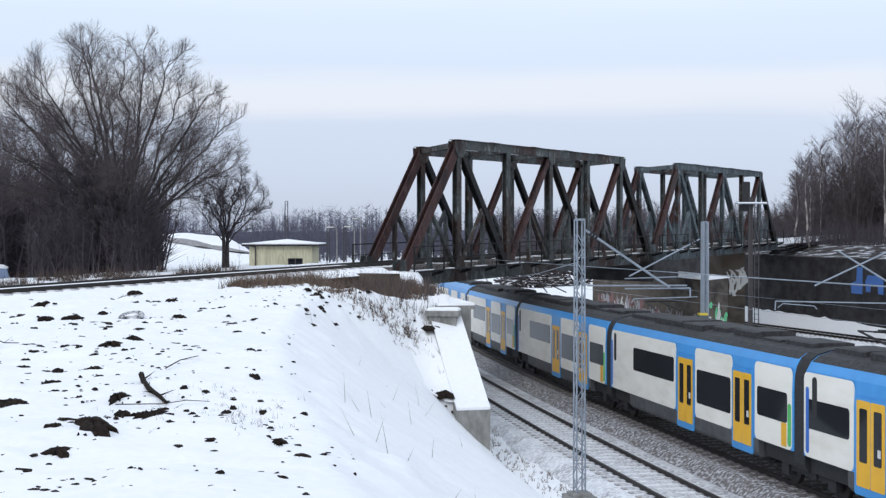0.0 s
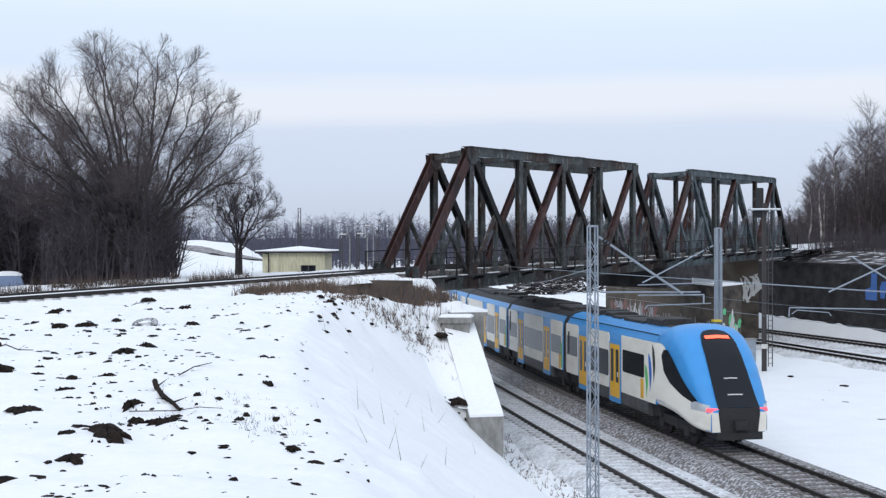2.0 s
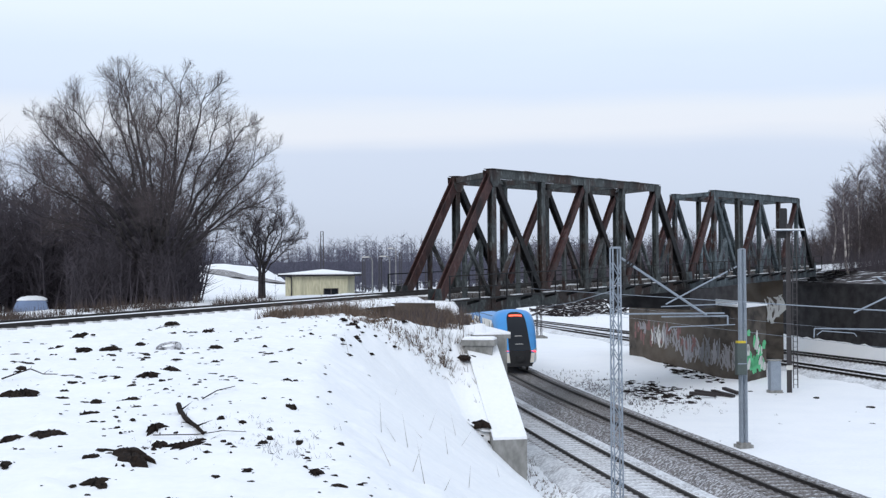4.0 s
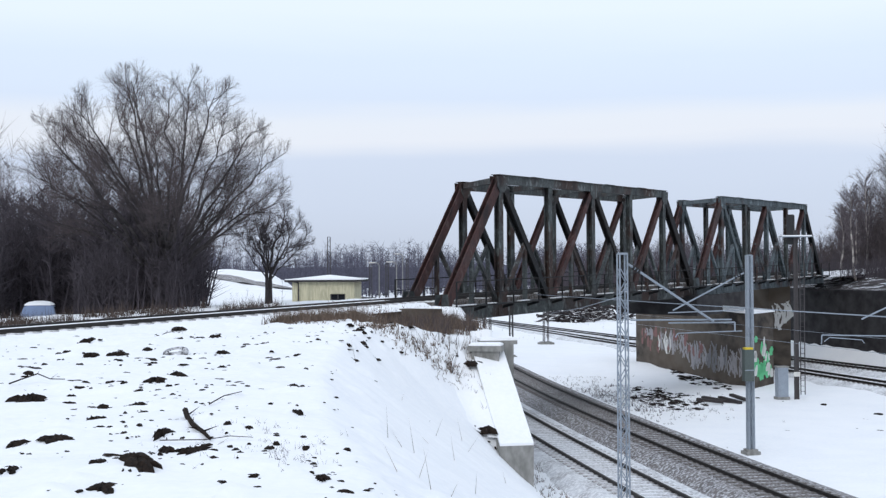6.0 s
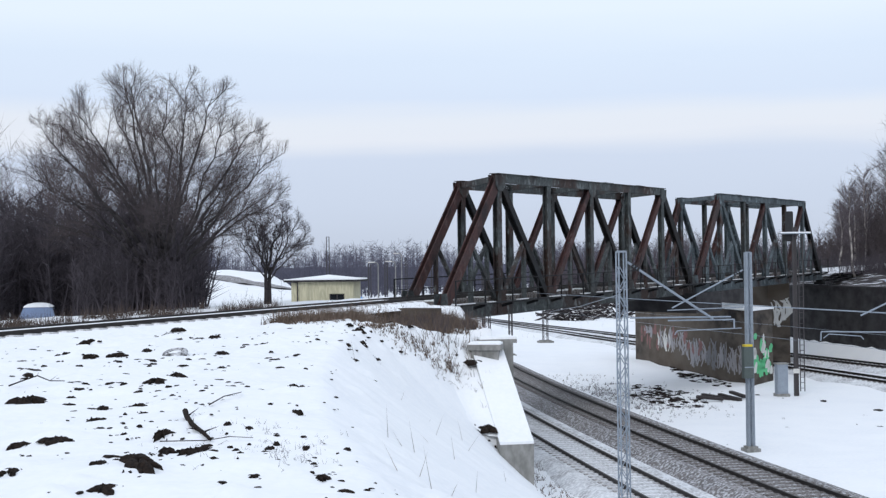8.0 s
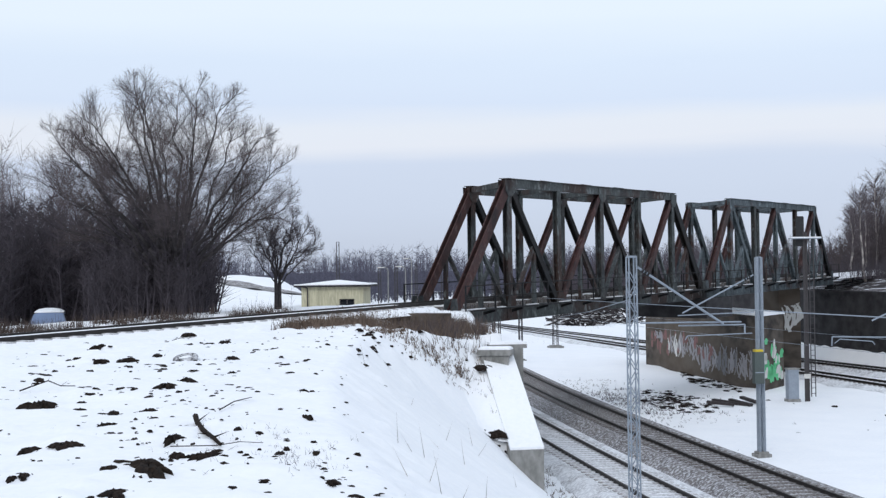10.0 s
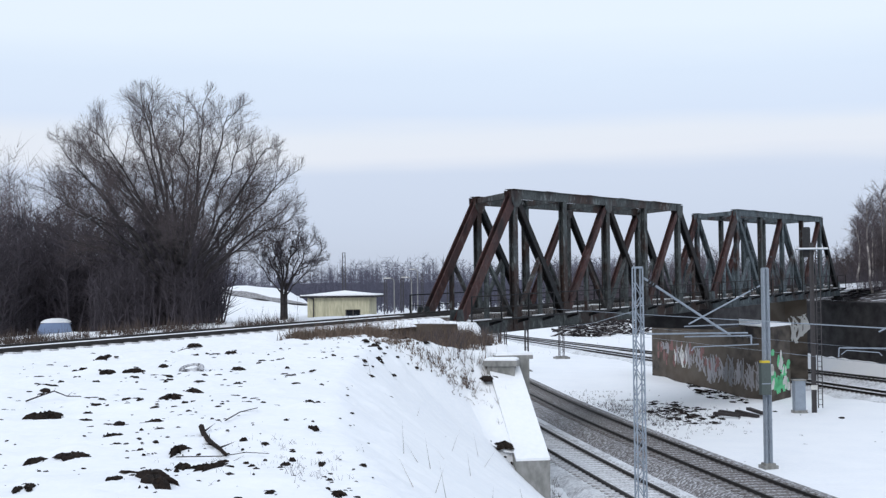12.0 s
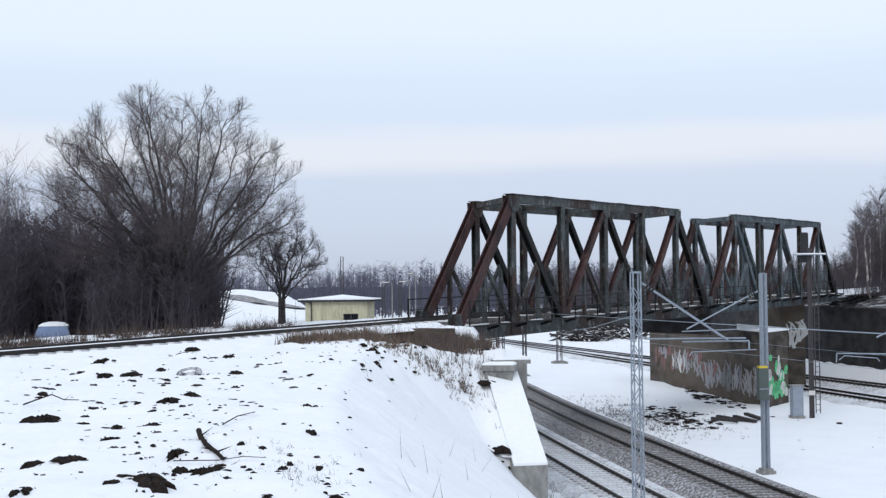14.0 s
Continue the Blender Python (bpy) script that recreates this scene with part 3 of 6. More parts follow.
def pier():
    t = thing("bridge_pier", "long weathered concrete bridge pier covered in faded graffiti", "bridge pier", kind="structure")
    n1, n2, f1, f2 = (21.4, 83.1), (24.0, 87.6), (18.3, 111.5), (20.9, 116)
    m = Mesh()
    m.prism([(*n1, -1.8), (*n2, -1.8), (*f2, -1.8), (*f1, -1.8)], (0, 0, 5.9))
    part("pier_body", m, CONCRETE, t)
    m = Mesh()
    m.prism([(n1[0] - 0.08, n1[1] - 0.1, 4.104), (n2[0] + 0.1, n2[1] - 0.1, 4.104), (f2[0] + 0.1, f2[1], 4.104), (f1[0] - 0.08, f1[1], 4.104)], (0, 0, 0.14))
    part("snow_cap", m, SNOW, t, "layer of snow")
    m = Mesh()
    for s0 in (PANEL * 6 + 0.3,):
        a = [upper(s0 - 2.3, 3.2), upper(s0 + 2.6, 3.2), upper(s0 + 5.6, -3.2), upper(s0 + 0.7, -3.2)]
        m.prism([(p.x, p.y, 4.2) for p in a], (0, 0, 1.25))
    part("bearing_block", m, CONCRETE_DARK, t)
    return t


PIER = pier()


def pillar():
    t = thing("bridge_pillar", "pale streaked concrete pillar under the far bridge end", "pillar", kind="structure")
    m = Mesh()
    m.prism([(27.9, 103.1, -1.5), (29.8, 103.5, -1.5), (29.3, 107.1, -1.5), (27.4, 106.7, -1.5)], (0, 0, 7.25))
    part("pillar_body", m, CONCRETE, t)
    return t


PILLAR = pillar()


# ---- truss bridge ----
def truss_span(s0, label, near_mats, tone):
    """One through-truss span of six panels; the ends are skewed, so the left truss stands further along."""
    t = thing("truss_bridge", label, "railway bridge", "spans of the truss bridge")
    H, SKEW, HALF = 5.98, 4.05, 2.15
    low = -0.62
    node = lambda k, d, z: upper(s0 + k * PANEL + (SKEW if d < 0 else 0.0), d, z)
    for d in (HALF, -HALF):
        N = [node(k, d, low) for k in range(7)]
        T = [node(k, d, low + H) for k in range(7)]
        face = RIGHT
        m = Mesh()
        m.beam(N[0] - DIR * 0.25 - Vector((0, 0, 0.06)), N[6] + DIR * 0.25 - Vector((0, 0, 0.06)), 0.30, 0.58)
        m.beam(N[0] + Vector((0, 0, 0.25)) - DIR * 0.2, N[6] + Vector((0, 0, 0.25)) + DIR * 0.2, 0.42, 0.03)
        m.beam(N[0] - Vector((0, 0, 0.365)) - DIR * 0.2, N[6] - Vector((0, 0, 0.365)) + DIR * 0.2, 0.42, 0.03)
        part("bottom_chord", m, tone, t)
        m = Mesh()
        m.beam(T[1] - DIR * 0.22, T[5] + DIR * 0.22, 0.34, 0.40)
        m.beam(T[1] + Vector((0, 0, 0.215)) - DIR * 0.3, T[5] + Vector((0, 0, 0.215)) + DIR * 0.3, 0.50, 0.03)
        for k in (1.7, 2.6, 3.4, 4.3):
            c = node(k, d, low + H + 0.235)
            m.beam(c - DIR * 0.6, c + DIR * 0.6, 0.52, 0.025)
        part("top_chord", m, STEEL if tone is STEEL_DARK else tone, t)
        for i, (a, b, w) in enumerate(((N[0], T[1], 0.52), (T[1], N[2], 0.34), (N[2], T[3], 0.32), (T[3], N[4], 0.32), (N[4], T[5], 0.34), (T[5], N[6], 0.50))):
            m = Mesh()
            for e in (-0.13, 0.13):
                m.beam(a + face * e, b + face * e, 0.05, w)
            m.beam(a, b, 0.24, 0.05)
            part("diagonal", m, near_mats[i], t)
        for k in range(1, 6):
            m = Mesh()
            for e in (-0.12, 0.12):
                m.beam(N[k] + face * e, T[k] + face * e, 0.035, 0.40, up=DIR)
            m.beam(N[k], T[k], 0.24, 0.03, up=DIR)
            part("vertical_post", m, tone if k % 2 else STEEL, t)
        # secondary bracing hangs from the middle of each diagonal
        for a, b, k in ((N[0], T[1], 1), (N[2], T[1], 1), (N[2], T[3], 3), (N[4], T[3], 3), (N[4], T[5], 5), (N[6], T[5], 5)):
            c = (a + b) / 2
            m = Mesh()
            m.beam(c, Vector((c.x, c.y, a.z)), 0.16, 0.22, up=DIR)
            part("hanger", m, tone, t)
            m = Mesh()
            m.beam(c, N[k], 0.16, 0.18)
            part("sub_diagonal", m, tone, t)
        for k in range(0, 7):
            m = Mesh()
            g = N[k] + Vector((0, 0, 0.2))
            wide = 0.30 if k in (0, 6) else 0.42
            q = [g - DIR * wide - Vector((0, 0, 0.52)), g + DIR * wide - Vector((0, 0, 0.52)), g + DIR * wide + Vector((0, 0, 0.25)), g + DIR * 0.2 + Vector((0, 0, 0.6)), g - DIR * 0.2 + Vector((0, 0, 0.6)), g - DIR * wide + Vector((0, 0, 0.25))]
            m.prism([p + face * 0.165 for p in q], face * 0.02)
            m.prism([p - face * 0.185 for p in q], face * 0.02)
            part("gusset_plate", m, tone, t)
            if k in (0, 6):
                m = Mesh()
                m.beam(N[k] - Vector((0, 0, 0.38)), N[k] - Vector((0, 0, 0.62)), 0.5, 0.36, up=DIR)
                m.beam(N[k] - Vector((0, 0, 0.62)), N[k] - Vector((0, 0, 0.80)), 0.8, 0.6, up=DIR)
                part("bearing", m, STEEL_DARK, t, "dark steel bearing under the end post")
        for k in (1, 3, 5):
            m = Mesh()
            g = T[k]
            q = [g - DIR * 0.5 + Vector((0, 0, 0.15)), g + DIR * 0.5 + Vector((0, 0, 0.15)), g + DIR * 0.45 - Vector((0, 0, 0.35)), g + DIR * 0.2 - Vector((0, 0, 0.6)), g - DIR * 0.2 - Vector((0, 0, 0.6)), g - DIR * 0.45 - Vector((0, 0, 0.35))]
            m.prism([p + face * 0.175 for p in q], face * 0.02)
            m.prism([p - face * 0.195 for p in q], face * 0.02)
            part("gusset_plate", m, tone, t)
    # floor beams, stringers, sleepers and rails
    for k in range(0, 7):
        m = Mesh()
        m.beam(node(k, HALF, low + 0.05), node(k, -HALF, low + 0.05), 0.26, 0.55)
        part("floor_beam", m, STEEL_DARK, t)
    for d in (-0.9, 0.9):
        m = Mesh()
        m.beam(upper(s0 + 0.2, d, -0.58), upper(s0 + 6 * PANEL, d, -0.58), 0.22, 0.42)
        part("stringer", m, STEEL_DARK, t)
    for d in (-0.7525, 0.7525):
        m = Mesh()
        m.beam(upper(s0 - 0.3, d, -0.08), upper(s0 + 6 * PANEL + 0.3, d, -0.08), 0.07, 0.16)
        part("rail", m, RAIL, t)
    sm = Mesh()
    sm.box((0, 0, 0), (3.9, 0.24, 0.20))
    me = sm.data("bridge_sleeper", SLEEPER)
    cap = Mesh()
    cap.box((0, 0, 0), (3.7, 0.20, 0.03))
    cap_me = cap.data("sleeper_snow", SNOW)
    s = s0 + 0.3
    turn = Matrix.Rotation(math.atan2(-DIR.x, DIR.y), 4, "Z")
    while s < s0 + 6 * PANEL:
        o = new("sleeper", me)
        o.parent = t
        o.matrix_basis = Matrix.Translation(upper(s, 0, -0.265)) @ turn
        if noise.noise(Vector((s * 0.45, s0, 0))) > 0.08:
            o = new("snow_cap", cap_me)
            o.parent = t
            o.matrix_basis = Matrix.Translation(upper(s, 0, -0.146)) @ turn
        s += 0.62
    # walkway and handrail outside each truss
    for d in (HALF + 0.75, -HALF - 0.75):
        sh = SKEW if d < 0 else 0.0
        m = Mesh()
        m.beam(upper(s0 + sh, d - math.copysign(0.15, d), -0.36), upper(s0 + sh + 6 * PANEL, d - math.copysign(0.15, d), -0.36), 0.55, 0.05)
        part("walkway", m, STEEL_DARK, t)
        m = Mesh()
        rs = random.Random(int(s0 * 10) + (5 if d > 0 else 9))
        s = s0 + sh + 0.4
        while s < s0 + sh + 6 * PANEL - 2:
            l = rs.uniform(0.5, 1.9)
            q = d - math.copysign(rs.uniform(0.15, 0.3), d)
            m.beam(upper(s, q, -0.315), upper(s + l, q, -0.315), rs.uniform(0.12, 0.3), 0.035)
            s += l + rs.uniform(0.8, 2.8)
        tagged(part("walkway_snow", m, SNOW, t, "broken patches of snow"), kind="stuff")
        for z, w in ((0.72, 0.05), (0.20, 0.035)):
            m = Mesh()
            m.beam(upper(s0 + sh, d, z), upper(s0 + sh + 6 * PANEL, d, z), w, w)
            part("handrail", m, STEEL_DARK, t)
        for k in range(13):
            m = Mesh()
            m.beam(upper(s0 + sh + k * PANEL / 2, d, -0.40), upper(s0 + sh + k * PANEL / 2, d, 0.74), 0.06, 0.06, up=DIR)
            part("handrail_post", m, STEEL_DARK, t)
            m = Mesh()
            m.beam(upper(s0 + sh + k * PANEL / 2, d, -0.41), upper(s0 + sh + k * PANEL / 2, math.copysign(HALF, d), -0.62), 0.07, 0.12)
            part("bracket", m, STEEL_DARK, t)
    # sway bracing overhead follows the skew
    for k in range(1, 6):
        m = Mesh()
        m.beam(node(k, HALF, low + H), node(k, -HALF, low + H), 0.22, 0.26)
        part("top_strut", m, tone, t)
    for k in range(1, 5):
        m = Mesh()
        m.beam(node(k, HALF, low + H - 0.02), node(k + 1, -HALF, low + H - 0.02), 0.10, 0.10)
        m.beam(node(k + 1, HALF, low + H + 0.09), node(k, -HALF, low + H + 0.09), 0.10, 0.08)
        part("top_bracing", m, tone, t)
    return t


truss_span(0.12, "rusty grey-green steel truss bridge span with red-brown diagonals", (STEEL_RED, STEEL_DARK, STEEL_RED, STEEL_DARK, STEEL_RED, STEEL_DARK), STEEL)
truss_span(0.12 + 6 * PANEL + 0.5, "grey painted steel truss bridge span with rusty diagonals", (STEEL_RED, STEEL_PALE, STEEL_RED, STEEL_PALE, STEEL_RED, STEEL_DARK), STEEL_PALE)


# ---- paint on the concrete ----
def spray(parent, a, b, z0, z1, n, seed, mats, name, lo=0.15, hi=0.6, wide=0.10):
    """Strokes of old spray paint on the upright face from a to b, a few millimetres proud."""
    rng = random.Random(seed)
    a, b = Vector(a), Vector(b)
    d = (b - a).normalized()
    out = Vector((d.y, -d.x, 0))
    groups = [Mesh() for _ in mats]
    for i in range(n):
        k = rng.randrange(len(mats))
        p = a.lerp(b, rng.random())
        z = rng.uniform(z0, z1)
        h = rng.uniform(lo, hi)
        w = wide * rng.uniform(0.5, 1.8)
        lean = rng.gauss(0, 0.25)
        base = p + out * (0.006 + 0.002 * k)
        pts = []
        for f, e in ((0, -0.5), (0.3, -0.8), (0.7, -0.6), (1, -0.2), (1, 0.3), (0.65, 0.7), (0.3, 0.5), (0, 0.4)):
            q = base + d * (w * e * rng.uniform(0.7, 1.3) + lean * h * f)
            pts.append((q.x, q.y, z + h * (f - 0.5)))
        groups[k].prism(pts, out * 0.003)
    for g, m in zip(groups, mats):
        if g.v:
            tagged(part(name, g, m, parent), kind="stuff")


FACE_A, FACE_B = (18.3, 111.5, 0), (21.4, 83.1, 0)


def lettering(parent, a, b, z0, z1, step, seed, mats, name, pen=0.10):
    """Unreadable old tags: rows of bent thin strokes, like letters, on the upright face from a to b."""
    rng = random.Random(seed)
    a, b = Vector(a), Vector(b)
    d, L = (b - a).normalized(), (b - a).length
    out = Vector((d.y, -d.x, 0))
    groups = [Mesh() for _ in mats]
    s = 0.3
    while s < L - step:
        k = rng.randrange(len(mats))
        low, high = z0 + rng.uniform(-0.15, 0.35), z1 + rng.uniform(-0.45, 0.2)
        for q in range(rng.randint(3, 5)):
            u = s + step * rng.uniform(0.0, 0.95)
            lean, bow = rng.gauss(0, 0.3), rng.gauss(0, 0.45)
            f0, f1 = rng.uniform(0, 0.35), rng.uniform(0.6, 1.0)
            w = pen * rng.uniform(0.6, 1.7)
            left, right = [], []
            for n in range(6):
                f = f0 + (f1 - f0) * n / 5
                c = a + d * (u + lean * f + bow * math.sin(n / 5 * 3.14)) + out * (0.012 + 0.002 * k + 0.0004 * q)
                z = low + (high - low) * f
                e = w * (1.0 - 0.5 * abs(n / 5 - 0.4))
                left.append((c.x - d.x * e, c.y - d.y * e, z - 0.02))
                right.append((c.x + d.x * e, c.y + d.y * e, z + 0.02))
            groups[k].prism(left + right[::-1], out * 0.003)
        s += step * rng.uniform(0.7, 1.2)
    for g, m in zip(groups, mats):
        if g.v:
            tagged(part(name, g, m, parent), kind="stuff")


spray(PIER, (18.5, 109.6, 0), (20.3, 93.2, 0), 0.6, 1.9, 26, 5, (SPRAY_RED,), "graffiti", 0.4, 1.1, 0.3)
lettering(PIER, (18.5, 109.6, 0), (19.0, 105.0, 0), 1.1, 2.3, 0.8, 15, (SPRAY_RED, SPRAY_OLD), "graffiti", 0.14)
lettering(PIER, (19.0, 105.0, 0), (19.9, 97.0, 0), 0.1, 2.1, 0.75, 16, (SPRAY_OLD, SPRAY_WHITE, SPRAY_OLD), "graffiti", 0.14)
lettering(PIER, (19.9, 97.0, 0), (21.37, 83.4, 0), -0.5, 1.8, 0.62, 17, (SPRAY_OLD, SPRAY_GREY, SPRAY_OLD), "graffiti", 0.11)
spray(PIER, (21.5, 83.27, 0), (23.8, 87.25, 0), -0.2, 2.4, 34, 6, (GREEN, GREEN, SPRAY_WHITE), "green_graffiti", 0.4, 0.9, 0.5)
lettering(PILLAR, (28.0, 103.12, 0), (29.9, 103.52, 0), 2.0, 4.4, 0.42, 8, (SPRAY_WHITE,), "white_graffiti", 0.10)


# ---- train ----
SIDE = [(-1.30, 0.42), (-1.41, 0.62), (-1.42, 1.0), (-1.42, 2.75), (-1.40, 3.15), (-1.34, 3.42), (-1.20, 3.66), (-0.98, 3.82), (-0.6, 3.92), (0, 3.96)]
SECTION = SIDE + [(-x, z) for x, z in SIDE[-2::-1]]


def rounded(y0, y1, z0, z1, x, r=0.12, n=3):
    """Outline of a panel with rounded corners on the side plane x."""
    pts = []
    for cy, cz, a0 in ((y1 - r, z0 + r, -90), (y1 - r, z1 - r, 0), (y0 + r, z1 - r, 90), (y0 + r, z0 + r, 180)):
        for i in range(n + 1):
            a = radians(a0 + 90 * i / n)
            pts.append((x, cy + r * math.cos(a), cz + r * math.sin(a)))
    return pts


def side_piece(name, y0, y1, z0, z1, material, parent, proud, r=0.12, thick=0.03, label="", both=True):
    for sgn in ((-1, 1) if both else (-1,)):
        m = Mesh()
        m.prism(rounded(y0, y1, z0, z1, sgn * (1.42 + proud), r), (-sgn * thick, 0, 0))
        part(name, m, material, parent, label)


def train_door(y, parent):
    w, z0, z1 = 1.32, 0.80, 2.97
    for sgn in (-1, 1):
        m = Mesh()
        m.prism(rounded(y - 0.10, y + w + 0.10, z0 - 0.22, z1 + 0.1, sgn * 1.432, 0.08), (-sgn * 0.03, 0, 0))
        part("door_surround", m, BLUE, parent)
        for k in range(2):
            a = y + k * w / 2 + 0.012
            m = Mesh()
            m.prism(rounded(a, a + w / 2 - 0.024, z0, z1, sgn * 1.440, 0.05), (-sgn * 0.03, 0, 0))
            leaf = part("door_leaf", m, YELLOW, parent, "yellow door leaf")
            m = Mesh()
            m.prism(rounded(a + 0.14, a + w / 2 - 0.17, z0 + 0.62, z1 - 0.2, sgn * 1.446, 0.05), (-sgn * 0.02, 0, 0))
            part("door_window", m, PANE, leaf)
        m = Mesh()
        m.box((sgn * 1.448, y + 0.25, z0 + 0.95), (0.006, 0.14, 0.2))
        part("door_notice", m, SPRAY_WHITE, parent)


def bogie(y, parent):
    m = Mesh()
    for sgn in (-1, 1):
        m.beam((sgn * 0.98, y - 1.55, 0.55), (sgn * 0.98, y + 1.55, 0.55), 0.14, 0.26)
        m.box((sgn * 1.0, y, 0.62), (0.24, 0.9, 0.34))
        for e in (-1.3, 1.3):
            m.box((sgn * 1.02, y + e, 0.46), (0.22, 0.42, 0.36))
    m.box((0, y, 0.6), (1.9, 0.5, 0.3))
    b = part("bogie", m, BLACK, parent, "dark steel bogie frame")
    for e in (-1.3, 1.3):
        for sgn in (-1, 1):
            w = Mesh()
            w.tube((sgn * 0.72, y + e, 0.42), (sgn * 0.85, y + e, 0.42), 0.42, n=18)
            w.tube((sgn * 0.85, y + e, 0.42), (sgn * 0.90, y + e, 0.42), 0.16, n=10)
            part("wheel", w, RAIL, b)


def roof_gear(y0, y1, parent, pan=False):
    y = y0
    while y < y1 - 1.5:
        l = random.choice((1.2, 1.8, 2.6))
        l = min(l, y1 - y)
        h = random.uniform(0.10, 0.30)
        m = Mesh()
        w = random.uniform(0.55, 0.85)
        m.prism([(-w, y, 3.86), (w, y, 3.86), (w, y, 3.9 + h * 0.8), (w - 0.12, y, 3.9 + h), (-w + 0.12, y, 3.9 + h), (-w, y, 3.9 + h * 0.8)], (0, l, 0))
        part("roof_unit", m, ROOF, parent, "dark roof equipment box")
        y += l + random.uniform(0.15, 0.6)
    if pan:
        m = Mesh()
        for sgn in (-0.5, 0.5):
            m.tube((sgn, y1 - 2.4, 4.3), (sgn * 0.6, y1 - 0.6, 4.55), 0.03)
            m.tube((sgn * 0.6, y1 - 0.6, 4.55), (sgn, y1 - 2.2, 4.62), 0.025)
        m.tube((-0.8, y1 - 2.2, 4.64), (0.8, y1 - 2.2, 4.64), 0.03)
        part("pantograph", m, BLACK, parent, "folded pantograph")


def car_shell(y1, y0, parent, dark_roof, skirt):
    """Body between y1 and y0 above the skirt line; its roof is a sheet of its own."""
    upper_part = [q for q in SECTION if q[1] > 1.2]
    m = Mesh()
    ring = [(-1.42, 1.10)] + upper_part[0:] + [(1.42, 1.10)]
    m.loft([[(x * k, y, z) for x, z in ring] for y, k in ((y1, 0.985), (y1 - 0.06, 1), (y0 + 0.06, 1), (y0, 0.985 if dark_roof else 1))])
    part("body", m, BLUE, parent, "blue car body")
    m = Mesh()
    lim = 3.5 if dark_roof else 3.85
    top = [(x * 1.0, z + 0.012) for x, z in SECTION if z > lim]
    m.loft([[(x, y, z) for x, z in top] + [(top[-1][0] * 0.95, y, lim - 0.1), (top[0][0] * 0.95, y, lim - 0.1)] for y in (y1 - 0.1, y0 + (0.1 if dark_roof else 0.4))])
    part("roof_sheet", m, ROOF, parent, "sooty grey roof sheet")
    m = Mesh()
    m.loft([[(-1.30, y, 0.56), (-1.40, y, 0.68), (-1.415, y, 1.12), (1.415, y, 1.12), (1.40, y, 0.68), (1.30, y, 0.56)] for y in skirt])
    part("skirt", m, GREY, parent, "dark grey skirt")
    m = Mesh()
    m.loft([[(-1.2, y, 0.62), (-1.25, y, 1.09), (1.25, y, 1.09), (1.2, y, 0.62)] for y in (y1 - 0.05, y0 + 0.05)])
    part("underframe", m, BLACK, parent)


def middle_car(group, L, panels, windows, doors, pan):
    """y = 0 at the joint further along, y = -L at the other; offsets count from there."""
    car = thing("train_car", "articulated commuter train car in blue and white with yellow doors", "train car", group)
    car_shell(-0.28, -L + 0.28, car, True, (-2.6, -L + 2.5))
    m = Mesh()
    m.loft([[(x * 0.97, y, 0.62 + (z - 0.42) * 0.955) for x, z in SECTION] for y in (0.29, -0.29)])
    part("gangway_bellows", m, BLACK, car, "black rubber gangway bellows")
    r = lambda o0, o1: (-L + o0, -L + o1)
    for o0, o1 in panels:
        side_piece("side_panel", *r(o0, o1), 1.10, 3.4, WHITE, car, 0.008, 0.18)
    for o0, o1, z0, z1 in windows:
        side_piece("window", *r(o0, o1), z0, z1, PANE, car, 0.016, 0.10)
    side_piece("yellow_strip", *r(0.66, 0.98), 1.16, 1.82, YELLOW, car, 0.018, 0.02)
    side_piece("green_blade", *r(0.38, 0.58), 1.2, 2.4, STRIPE_GREEN, car, 0.018, 0.09)
    side_piece("dark_blade", *r(L - 1.05, L - 0.8), 2.2, 3.3, BLACK, car, 0.018, 0.11)
    side_piece("blue_blade", *r(L - 0.62, L - 0.45), 1.2, 3.0, STRIPE_BLUE, car, 0.018, 0.08)
    for o in doors:
        train_door(-L + o, car)
    bogie(0, car)
    roof_gear(-L + 0.6, -0.6, car, pan)
    return car


